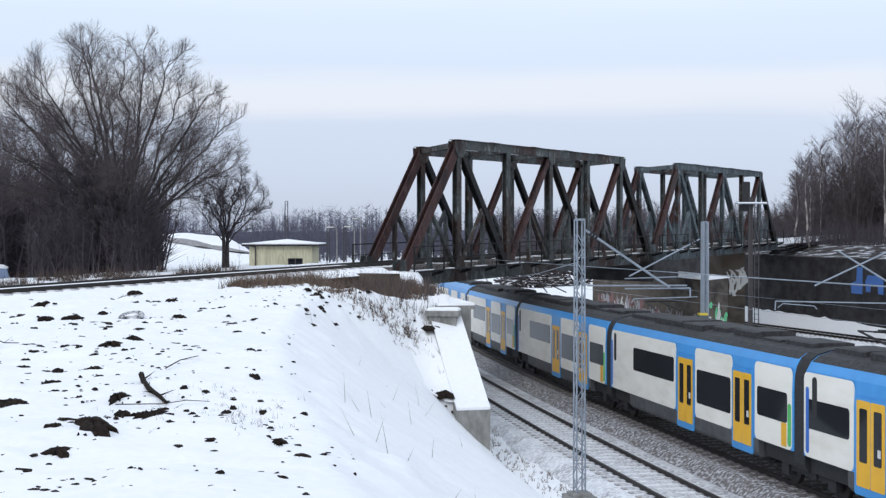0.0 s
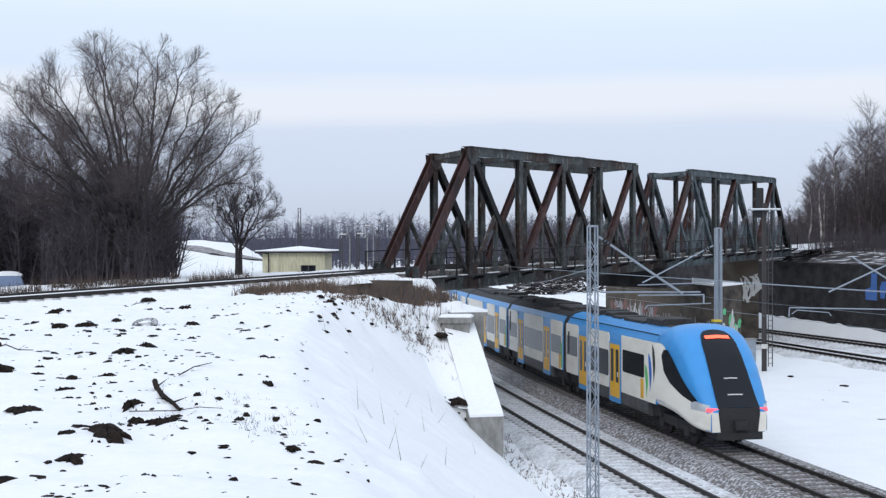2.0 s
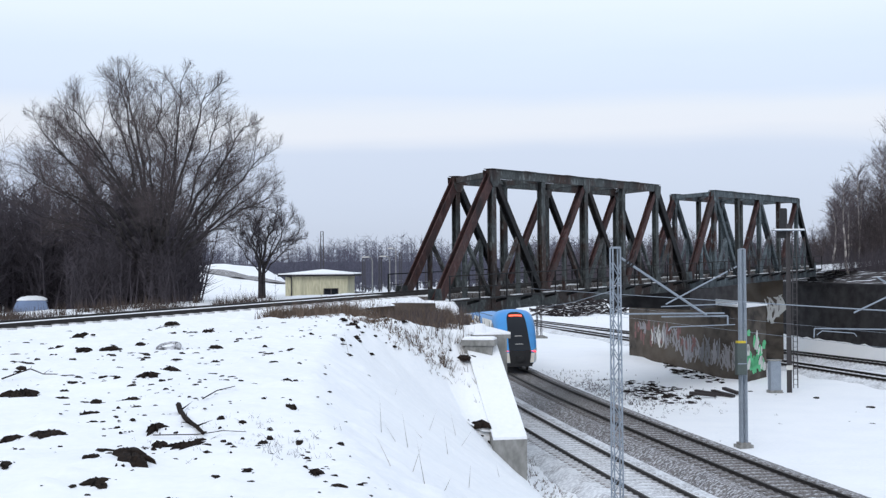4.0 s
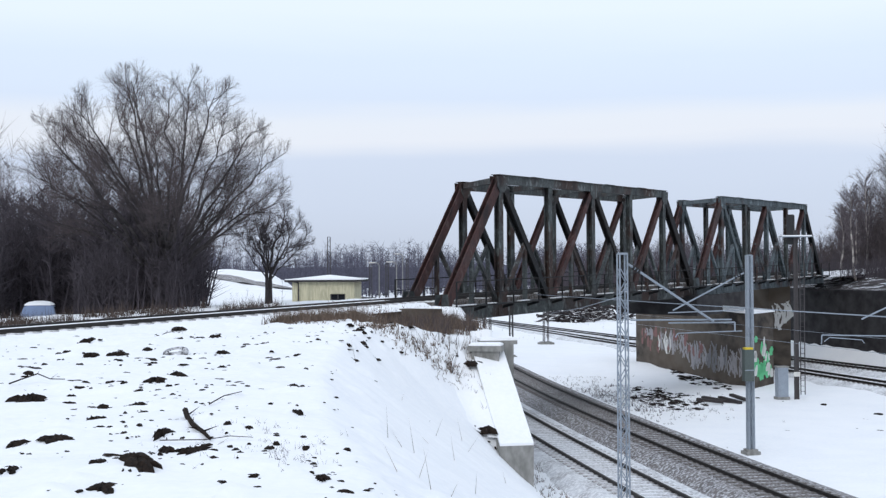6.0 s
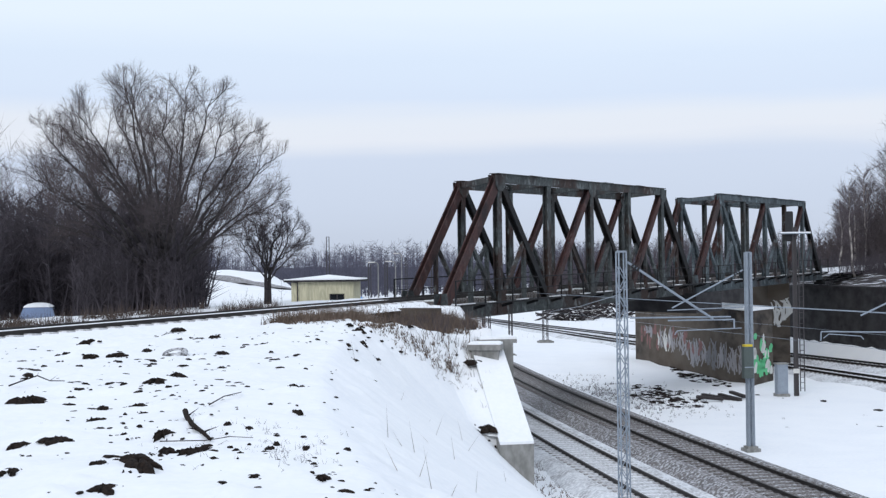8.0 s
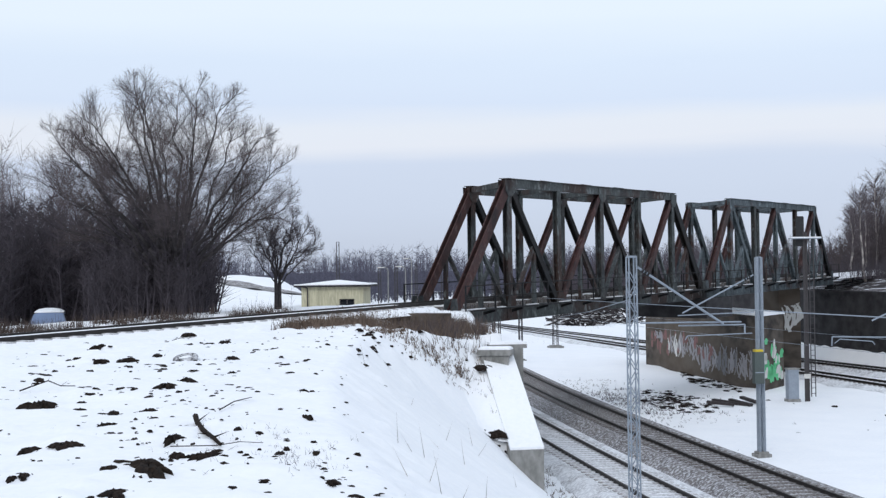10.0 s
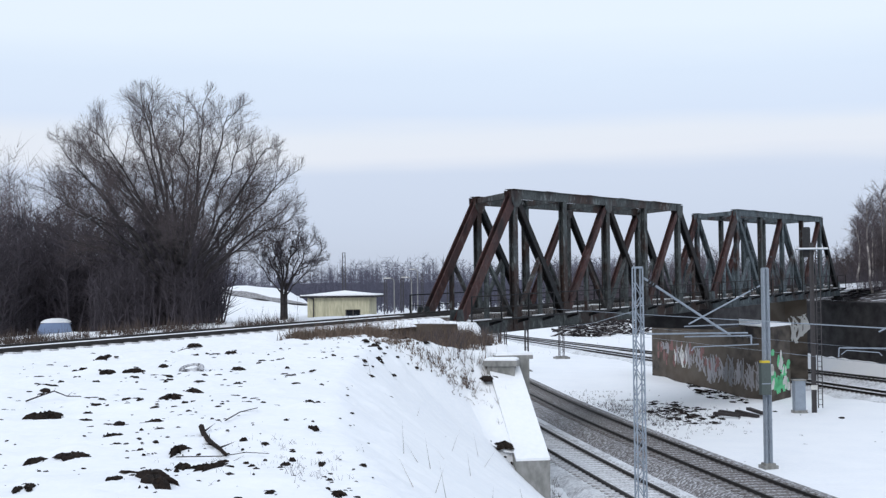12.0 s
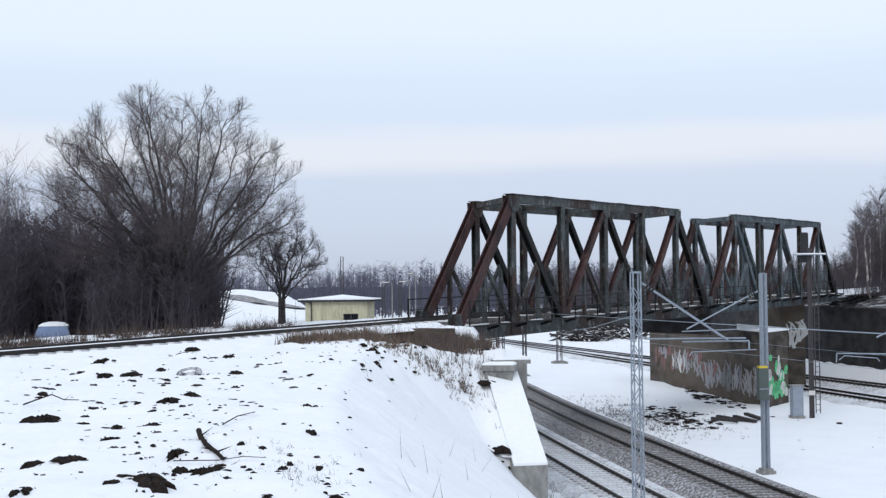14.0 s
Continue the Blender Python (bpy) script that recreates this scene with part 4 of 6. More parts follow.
def cab_car(group, label):
    """The sloping cab; y = 0 at the joint, the nose at about y = -18.4."""
    car = thing("train_cab_car", label, "train car", group)
    cut = 12.9
    car_shell(-0.3, -cut, car, False, (-2.6, -cut + 0.9))
    # nose: the section shrinks and sinks towards the front
    steps = [(0.0, 1.0, 3.96, 1.12), (0.35, 1.0, 4.10, 1.12), (0.9, 1.0, 4.17, 1.10), (1.5, 0.995, 4.14, 1.06), (2.0, 0.98, 3.98, 1.0), (2.5, 0.955, 3.66, 0.90), (3.0, 0.925, 3.18, 0.78), (3.4, 0.89, 2.70, 0.72), (3.75, 0.85, 2.24, 0.69), (4.05, 0.80, 1.85, 0.67), (4.25, 0.75, 1.62, 0.66), (4.4, 0.70, 1.48, 0.66)]
    rings = []
    for dy, wf, top, bot in steps:
        ring = []
        for x, z in SECTION:
            k = (z - 0.42) / 3.54
            ring.append((x * wf, -cut - dy, bot + (top - bot) * k))
        rings.append(ring)
    m = Mesh()
    m.loft(rings)
    part("nose", m, BLUE, car, "rounded blue train nose", smooth=True)

    def at_nose(dy, k, out=0.0):
        """A point on the nose's left side: dy in front of the cut, k of its height."""
        for (a, b) in zip(rings, rings[1:]):
            ya, yb = -a[0][1] - cut, -b[0][1] - cut
            if ya - 1e-6 <= dy <= yb + 1e-6:
                f = (dy - ya) / (yb - ya)
                half = len(SIDE)
                zs = [(p[2] - q[2]) * 0 + p[2] + (q[2] - p[2]) * f for p, q in zip(a[:half], b[:half])]
                xs = [p[0] + (q[0] - p[0]) * f for p, q in zip(a[:half], b[:half])]
                z = zs[0] + (zs[-1] - zs[0]) * k
                for i in range(half - 1):
                    if zs[i] <= z <= zs[i + 1] + 1e-9:
                        g = (z - zs[i]) / max(1e-6, zs[i + 1] - zs[i])
                        return Vector((xs[i] + (xs[i + 1] - xs[i]) * g - out, -cut - dy, z))
                return Vector((0, -cut - dy, zs[-1] + out))
        return Vector((0, -cut - dy, 1))

    def patch(name, material, label, lo, hi, a, b, out, n=14):
        """A skin on both sides of the nose between the heights lo(dy) and hi(dy), given in metres."""
        for sgn in (-1, 1):
            m = Mesh()
            rs = []
            for i in range(n + 1):
                dy = a + (b - a) * i / n
                col = []
                za, zb = lo(dy), hi(dy)
                base, top = at_nose(dy, 0).z, at_nose(dy, 0.999).z
                for j in range(21):
                    z = za + (zb - za) * j / 20
                    p = at_nose(dy, min(0.985, max(0.0, (z - base) / (top - base))), out)
                    col.append((p.x * (-sgn) if sgn > 0 else p.x, p.y, p.z))
                rs.append(col if sgn < 0 else col[::-1])
            m.loft(rs, closed=False, caps=False)
            part(name, m, material, car, label, smooth=True)

    patch("cab_side", WHITE, "white lower cab side", lambda d: at_nose(d, 0).z + 0.002, lambda d: lerp_table([(0, 3.40), (0.6, 3.42), (1.0, 3.32), (1.6, 2.86), (2.4, 2.16), (3.2, 1.66), (4.4, 1.38)], d), 0.01, 4.395, 0.014)
    patch("cab_window", PANE, "dark cab side window", lambda d: lerp_table([(0.7, 2.95), (0.9, 2.45), (1.5, 2.08), (2.6, 1.74), (3.4, 1.58), (3.7, 1.55)], d), lambda d: lerp_table([(0.7, 3.0), (0.95, 3.24), (1.35, 3.22), (1.8, 2.95), (2.6, 2.33), (3.2, 1.95), (3.7, 1.68)], d), 0.7, 3.7, 0.024)
    patch("headlight", glass_clear(), "headlight under clear glass", lambda d: 1.36, lambda d: lerp_table([(3.3, 1.56), (3.6, 1.66), (4.1, 1.60), (4.4, 1.5)], d), 3.3, 4.36, 0.034, 6)
    patch("tail_light", TAIL, "lit red tail light", lambda d: 1.36, lambda d: 1.48, 4.22, 4.39, 0.05, 3)
    # windscreen, display and front
    def nose_top(dy, x):
        """Height of the nose's upper skin at x."""
        for a, b in zip(rings, rings[1:]):
            ya, yb = -a[0][1] - cut, -b[0][1] - cut
            if ya - 1e-6 <= dy <= yb + 1e-6:
                f = (dy - ya) / (yb - ya)
                half = len(SIDE)
                xs = [p[0] + (q[0] - p[0]) * f for p, q in zip(a[:half], b[:half])]
                zs = [p[2] + (q[2] - p[2]) * f for p, q in zip(a[:half], b[:half])]
                for i in range(half - 1, 3, -1):
                    if xs[i - 1] <= -abs(x) <= xs[i]:
                        g = (-abs(x) - xs[i - 1]) / (xs[i] - xs[i - 1])
                        return zs[i - 1] + (zs[i] - zs[i - 1]) * g
                return zs[3]
        return 1.45

    def front(name, material, label, rows, out):
        m = Mesh()
        fine = []
        for (a, ha), (b, hb) in zip(rows, rows[1:]):
            n = max(1, int((b - a) / 0.12))
            fine += [(a + (b - a) * i / n, ha + (hb - ha) * i / n) for i in range(n)]
        fine.append(rows[-1])
        m.loft([[(-h + 2 * h * j / 10, -cut - dy - out * 0.8, nose_top(dy, -h + 2 * h * j / 10) + out) for j in range(11)] for dy, h in fine], closed=False, caps=False)
        part(name, m, material, car, label, smooth=True)

    front("windscreen", PANE, "dark raked windscreen", [(2.0, 0.20), (2.07, 0.42), (2.25, 0.56), (2.6, 0.64), (3.0, 0.67), (3.5, 0.70), (3.9, 0.72), (4.2, 0.74), (4.39, 0.75)], 0.03)
    front("destination_display", DISPLAY, "glowing orange destination display", [(2.30, 0.45), (2.46, 0.46)], 0.05)
    for dy, half in ((3.62, 0.24), (4.02, 0.27)):
        front("number_bar", SPRAY_WHITE, "", [(dy, half), (dy + 0.025, half)], 0.042)
    m = Mesh()
    m.prism([(-0.66, -cut - 4.36, 0.60), (0.66, -cut - 4.36, 0.60), (0.74, -cut - 4.36, 1.30), (0.72, -cut - 4.36, 1.50), (-0.72, -cut - 4.36, 1.50), (-0.74, -cut - 4.36, 1.30)], (0, -0.075, 0))
    m.prism([(-0.8, -cut - 3.4, 0.42), (0.8, -cut - 3.4, 0.42), (0.8, -cut - 3.4, 0.67), (-0.8, -cut - 3.4, 0.67)], (0, -1.1, 0))
    part("front_apron", m, BLACK, car, "black front apron and coupler cover")
    for sgn in (-1, 1):
        m = Mesh()
        m.prism([(sgn * 0.67, -cut - 4.37, 0.68), (sgn * 0.97, -cut - 4.37, 0.68), (sgn * 0.985, -cut - 4.37, 1.34), (sgn * 0.75, -cut - 4.37, 1.34)], (0, -0.05, 0))
        part("bumper_corner", m, WHITE, car)
    m = Mesh()
    m.box((0, -cut - 4.5, 0.92), (0.44, 0.3, 0.3))
    part("coupler", m, BLACK, car)
    m = Mesh()
    m.loft([[(x * 0.97, y, 0.62 + (z - 0.42) * 0.955) for x, z in SECTION] for y in (0.29, -0.31)])
    part("gangway_bellows", m, BLACK, car, "black rubber gangway bellows")
    for y0, y1 in ((-2.42, -0.34), (-7.15, -4.1), (-cut, -8.78)):
        side_piece("side_panel", y0, y1, 1.10, 3.4, WHITE, car, 0.008, 0.18 if y0 > -cut else 0.05)
    for y0, y1 in ((-2.28, -0.47), (-7.04, -4.24), (-11.6, -8.95)):
        mid = y0 < -3 and y0 > -8
        side_piece("window", y0, y1, 1.58 if mid else 1.95, 2.66 if mid else 2.84, PANE, car, 0.016, 0.10)
    side_piece("dark_blade", -0.98, -0.74, 2.0, 3.05, BLACK, car, 0.018, 0.11)
    side_piece("yellow_strip", -11.55, -11.2, 1.16, 1.9, YELLOW, car, 0.018, 0.02)
    for y0, y1, z0, z1, mt, nm in ((-12.02, -11.72, 1.25, 2.5, STRIPE_GREEN, "green_blade"), (-12.45, -12.12, 1.5, 2.95, STRIPE_BLUE, "blue_blade"), (-12.85, -12.55, 1.9, 3.3, BLACK, "dark_blade")):
        for sgn in (-1, 1):
            m = Mesh()
            x = sgn * 1.438
            n = 10
            lo = [(x, y1 + (y0 - y1) * (0.5 - 0.5 * math.cos(math.pi * i / n)) * 0.5, z1 + (z0 - z1) * i / n) for i in range(n + 1)]
            hi = [(x, y1 - 0.02 + (y0 - y1) * (0.35 + 0.65 * math.sin(math.pi * i / n)), z1 + (z0 - z1) * i / n) for i in range(n, -1, -1)]
            m.prism(lo + hi[1:-1], (-sgn * 0.025, 0, 0))
            part(nm, m, mt, car)
    for y in (-3.93, -8.58):
        train_door(y, car)
    m = Mesh()
    m.beam((-1.215, -0.5, 3.67), (-1.215, -cut + 0.2, 3.67), 0.03, 0.03)
    part("gutter", m, BLACK, car)
    m = Mesh()
    for sgn in (-1, 1):
        m.box((sgn * 1.0, -14.4, 0.62), (0.2, 3.4, 0.3))
    part("bogie_cover", m, BLACK, car)
    bogie(-14.0, car)
    bogie(0, car)
    random.seed(7)
    roof_gear(-11.5, -1.0, car)
    return car


CLEAR = []


def glass_clear():
    if not CLEAR:
        CLEAR.append(mat("lamp_glass", (0.45, 0.47, 0.5), 0.15, bump=0))
    return CLEAR[0]


random.seed(3)
TRAIN = []
TRAIN.append(cab_car("cars of the commuter train", "blue and white train end car with sloping cab"))
TRAIN.append(middle_car("cars of the commuter train", 13.5, ((0.34, 2.72), (4.45, 8.98), (10.6, 13.16)), ((0.57, 2.59, 1.83, 2.70), (4.52, 8.85, 1.62, 2.67), (10.8, 13.0, 1.88, 2.68)), (2.93, 9.14), True))
first = middle_car("cars of the commuter train", 16.4, ((0.34, 2.72), (4.36, 7.3), (9.05, 15.9)), ((0.62, 2.55, 1.83, 2.68), (4.45, 7.15, 1.58, 2.70), (9.2, 13.35, 2.04, 2.90)), (2.93, 7.48), True)
TRAIN.append(first)
for k in range(2):
    TRAIN.append(copy_thing(first, Matrix.Identity(4)))
tail = cab_car("cars of the commuter train", "blue and white leading cab car of the train")
TRAIN.append(tail)


def along(s):
    """Depth at which the running length from y = 5 is s."""
    y = 5.0
    if s < 0:
        return 5.0 + s * 0.98
    step = s / 60 if s else 0
    for i in range(60):
        y += step / math.hypot(1, slope_b(y))
    return y


def car_pose(s_joint, length, flip=False):
    """A car whose joint is at s_joint and which reaches back along the track."""
    y1, y0 = along(s_joint), along(s_joint - length)
    p, q = at_b(y1, 0, 0), at_b(y0, 0, 0)
    d = (p - q).normalized()
    yaw = math.atan2(-d.x, d.y)
    pitch = math.asin(d.z)
    if flip:
        p, q = q, p
        yaw, pitch = yaw + math.pi, -pitch
    return Matrix.Translation(p) @ Matrix.Rotation(yaw, 4, "Z") @ Matrix.Rotation(pitch, 4, "X")


def joint(t):
    """How far along the line the joint behind the cab is; the train gathers speed."""
    u = min(t, 3.5)
    return 16.3 + 18.5 * u + 0.45 * u * u + 21.65 * (t - u)


# ---- motion of the train ----
def motions():
    times = [i * 0.25 for i in range(57)]
    for i, car in enumerate(TRAIN):
        rows = []
        for t in times:
            s = joint(t)
            if i == 0:
                m = car_pose(s, 17.0)
            elif i < 5:
                m = car_pose(s + 13.5 + 16.4 * (i - 1), 13.5 if i == 1 else 16.4)
            else:
                m = car_pose(s + 13.5 + 16.4 * 3 + 17.0, 17.0, True)
            rows.append((t, m))
        walk(car, rows)


# ---- masts, signals and wires ----
def lattice_mast(name, x, y, z0, z1, w, label, category="catenary mast", group="catenary masts", taper=0.85, material=None, step=0.42, leg=0.035, turn=0.2):
    t = thing(name, label, category, group, at=Matrix.Translation((x, y, z0)) @ Matrix.Rotation(turn, 4, "Z"))
    h = z1 - z0
    mt = material or ZINC
    m = Mesh()
    m.box((0, 0, -0.05), (w * 3.0, w * 3.0, 0.5))
    m.box((0, 0, 0.24), (w * 2.2, w * 2.2, 0.1))
    part("footing", m, CONCRETE_PALE, t, "square concrete footing")
    for sx in (-1, 1):
        for sy in (-1, 1):
            m = Mesh()
            m.beam((sx * w / 2, sy * w / 2, 0.2), (sx * w * taper / 2, sy * w * taper / 2, h), leg, leg)
            part("leg", m, mt, t)
    m = Mesh()
    z, k = 0.35, 0
    while z < h - step:
        f0, f1 = 1 - (1 - taper) * z / h, 1 - (1 - taper) * (z + step) / h
        a, b = w / 2 * f0, w / 2 * f1
        for e in (-1, 1):
            sgn = 1 if k % 2 else -1
            m.beam((sgn * a, e * a, z), (-sgn * b, e * b, z + step), 0.022, 0.022)
            m.beam((e * a, sgn * a, z), (e * b, -sgn * b, z + step), 0.022, 0.022)
        z += step
        k += 1
    tagged(part("lacing", m, mt, t), kind="stuff")
    m = Mesh()
    m.box((0, 0, h), (w * taper * 1.05, w * taper * 1.05, 0.06))
    part("cap", m, mt, t)
    return t


def rod(mesh, pts, r, n=6):
    for a, b in zip(pts, pts[1:]):
        mesh.tube(a, b, r, n=n)
    return mesh


MAST_A, MAST_B = Vector((5.62, 36.6, 0)), Vector((13.72, 53.8, 0))
near_mast = lattice_mast("catenary_mast", 5.62, 36.6, -0.65, 7.66, 0.27, "slim galvanised lattice catenary mast beside the track")
far_mast = lattice_mast("catenary_mast", 13.72, 53.8, -0.85, 7.75, 0.21, "galvanised twin-channel catenary mast on a concrete footing", leg=0.085, step=0.9)


def cantilever(mast, p0, tip, low, mast_low, material, drop):
    """The tubes that hold the wire: a stay from the mast's top and a strut from below."""
    inv = mast.matrix_basis.inverted()
    L = lambda p: inv @ Vector(p)
    m = Mesh()
    rod(m, [L(p0), L(tip)], 0.035)
    part("stay_tube", m, ZINC, mast)
    m = Mesh()
    rod(m, [L(mast_low), L(low)], 0.026)
    part("strut_tube", m, ZINC, mast)
    m = Mesh()
    a, b = Vector(tip), Vector(low)
    for q in (0.12, 0.2, 0.28):
        c = Vector(p0).lerp(Vector(tip), q * 0.4)
        m.tube(L(c), L(c + (Vector(tip) - Vector(p0)).normalized() * 0.06), 0.075, n=8)
    part("insulator", m, BLACK, mast)
    m = Mesh()
    rod(m, [L(x) for x in drop], 0.025)
    part("steady_arm", m, ZINC, mast)


# points of the wires over the two tracks
cantilever(near_mast, (5.8, 36.6, 7.35), (8.35, 36.9, 5.65), (8.9, 37.0, 5.70), (5.85, 36.6, 5.72), ZINC, [(7.0, 36.8, 5.62), (9.0, 37.0, 5.62), (9.0, 37.0, 5.35)])
cantilever(far_mast, (13.5, 53.8, 7.0), (10.4, 53.7, 5.4), (10.2, 53.7, 5.3), (13.5, 53.8, 5.4), ZINC, [(13.4, 53.8, 4.5), (10.6, 53.7, 4.42), (10.5, 53.7, 4.25)])


side_mast = lattice_mast("catenary_mast", 29.4, 70.0, -1.0, 7.8, 0.3, "galvanised twin-channel catenary mast beside the sidings", leg=0.085, step=0.9)


def side_arms(mast):
    """Tubes that hold the siding's wires: a tie, a strut that crosses it and a registration arm with a steady arm."""
    inv = mast.matrix_basis.inverted()
    for name, pts, r in (("stay_tube", [(29.3, 70, 6.65), (24.14, 70, 4.28)], 0.05), ("strut_tube", [(29.3, 70, 3.9), (25.5, 70, 6.25)], 0.05),
                         ("registration_arm", [(29.3, 70, 3.25), (21.9, 70, 3.41), (21.87, 70, 2.9)], 0.038), ("steady_arm", [(22.0, 69.9, 3.05), (22.3, 69.9, 3.28), (24.1, 69.9, 3.13), (24.25, 69.9, 2.95)], 0.026)):
        m = Mesh()
        rod(m, [inv @ Vector(p) for p in pts], r)
        part(name, m, ZINC, mast)


side_arms(side_mast)


def wire(name, pts, r, label, sag=0.0):
    m = Mesh()
    rod(m, pts, r, 4)
    return solid(name, m, ZINC, label, "overhead wire", group="overhead wires")


def contact(off, z, name, label, y0=8, y1=150, r=0.012):
    ys = [y0 + (y1 - y0) * i / 40 for i in range(41)]
    return wire(name, [at_b(y, off, z) for y in ys], r, label)


contact(-4.06, 5.25, "contact_wire", "thin dark overhead contact wire above the track", r=0.004)
contact(0.0, 5.15, "contact_wire", "thin dark overhead contact wire above the track", r=0.004)
contact(-4.06, 6.05, "messenger_wire", "thin grey messenger wire above the track", r=0.011, y1=60)
contact(0.0, 5.75, "messenger_wire", "thin grey messenger wire above the track", r=0.004)
wire("anchor_wire", [(5.6, 36.6, 6.42), (5.55, 46.5, 5.75), (5.5, 57, 5.2)], 0.012, "thin grey anchor wire running towards the bridge")


def signal_mast():
    x, y, z0 = 22.45, 76.8, -1.0
    t = thing("signal_mast", "tall weathered railway signal mast with ladder and red panel", "railway signal", at=Matrix.Translation((x, y, z0)))
    h = 11.5
    m = Mesh()
    for e in (-0.11, 0.11):
        m.beam((e, 0, 0), (e * 0.8, 0, h - 1.0), 0.07, 0.14, up=(0, 1, 0))
    m.beam((0, 0.0, 0), (0, 0, h - 1.0), 0.18, 0.05, up=(0, 1, 0))
    part("mast", m, ZINC_DARK, t)
    m = Mesh()
    m.box((0.22, -0.12, h * 0.46), (0.05, 0.05, h * 0.85))
    m.box((0.48, -0.12, h * 0.46), (0.05, 0.05, h * 0.85))
    z = 0.6
    while z < h * 0.88:
        m.box((0.35, -0.12, z), (0.26, 0.03, 0.03))
        z += 0.33
    part("ladder", m, ZINC_DARK, t)
    m = Mesh()
    m.box((0.02, 0, h - 1.42), (1.9, 0.7, 0.05))
    part("service_platform", m, ZINC, t)
    m = Mesh()
    m.box((0.02, 0, h - 1.36), (1.84, 0.66, 0.07))
    part("platform_snow", m, SNOW, t, "snow lying on the platform")
    m = Mesh()
    m.prism(rounded(-0.24, 0.24, h - 1.9, h - 0.05, 0, 0.1), (0.06, 0, 0))
    head = part("signal_head", m, BLACK, t, "dark signal head seen from behind", at=Matrix.Translation((-0.28, 0, 0)) @ Matrix.Rotation(radians(80), 4, "Z"))
    for k in range(4):
        m = Mesh()
        m.tube((0.06, 0, h - 0.4 - 0.4 * k), (0.28, 0, h - 0.42 - 0.4 * k), 0.13, n=10)
        part("lamp_hood", m, BLACK, head)
    m = Mesh()
    m.box((0, -0.1, 1.65), (0.42, 0.03, 0.28))
    part("number_plate", m, SPRAY_WHITE, t)
    c = thing("signal_cabinet", "grey metal trackside cabinet beside the signal mast", "electrical cabinet", at=pose(x - 0.98, y - 0.2, -0.95, 0, 0, 6))
    m = Mesh()
    m.box((0, 0, 1.1), (0.66, 0.5, 1.9))
    part("body", m, ZINC, c)
    m = Mesh()
    m.box((0, 0, 2.08), (0.76, 0.6, 0.08))
    part("lid", m, CONCRETE_PALE, c)
    m = Mesh()
    m.box((0, 0, 0.0), (0.8, 0.62, 0.5))
    part("plinth", m, CONCRETE_PALE, c)
    m = Mesh()
    m.box((0, -0.256, 1.15), (0.58, 0.012, 1.7))
    part("cabinet_door", m, ZINC, c)


signal_mast()


def mast_box():
    t = thing("switch_box", "dark green switch box with yellow top on the mast", "switch box", at=pose(13.55, 53.45, 0, 0, 0, 8))
    m = Mesh()
    m.box((0, 0, 3.05), (0.42, 0.3, 1.35))
    part("body", m, mat("box_green", (0.07, 0.09, 0.085), 0.7, bump=0), t)
    m = Mesh()
    m.box((0, 0, 3.77), (0.36, 0.26, 0.09))
    part("lid", m, SIGNAL_ORANGE, t)
    m = Mesh()
    m.box((0, -0.156, 2.85), (0.40, 0.01, 0.04))
    part("hinge_bar", m, ZINC, t)


mast_box()

# distant masts seen under the bridge and by the station
for x, y, z0, z1, w in ((7.6, 118, -1.2, 6.6, 0.3), (7.1, 166, -1.4, 6.6, 0.25), (7.9, 166, -1.4, 6.6, 0.25), (12.8, 139, -1.2, 8.5, 0.5), (-16.5, 205, 1.5, 12.5, 0.5), (-9.0, 190, 0, 8, 0.4), (-6.0, 175, 0, 8, 0.4), (0.5, 180, -1.0, 7, 0.4), (-4.2, 230, 0, 9, 0.4)):
    lattice_mast("catenary_mast", x, y, z0, z1, w, "distant dark lattice catenary mast", material=ZINC_DARK, step=0.8, leg=0.06)


def street_lamp(x, y, z0, h):
    t = thing("street_lamp", "slim grey platform lamp with a curved arm", "street lamp", "platform lamps", at=Matrix.Translation((x, y, z0)))
    m = Mesh()
    m.tube((0, 0, 0), (0, 0, h - 0.4), 0.10, 0.07)
    part("pole", m, CONCRETE_PALE, t)
    m = Mesh()
    rod(m, [(0, 0, h - 0.4), (-0.15, 0, h - 0.1), (-0.5, 0, h)], 0.06)
    part("arm", m, CONCRETE_PALE, t)
    m = Mesh()
    m.box((-0.95, 0, h), (0.9, 0.25, 0.14))
    part("lamp_head", m, SPRAY_WHITE, t)


street_lamp(-6.9, 170, 2.9, 5.2)
street_lamp(-4.6, 172, 2.9, 5.3)
street_lamp(-4.7, 215, 2.2, 7.6)


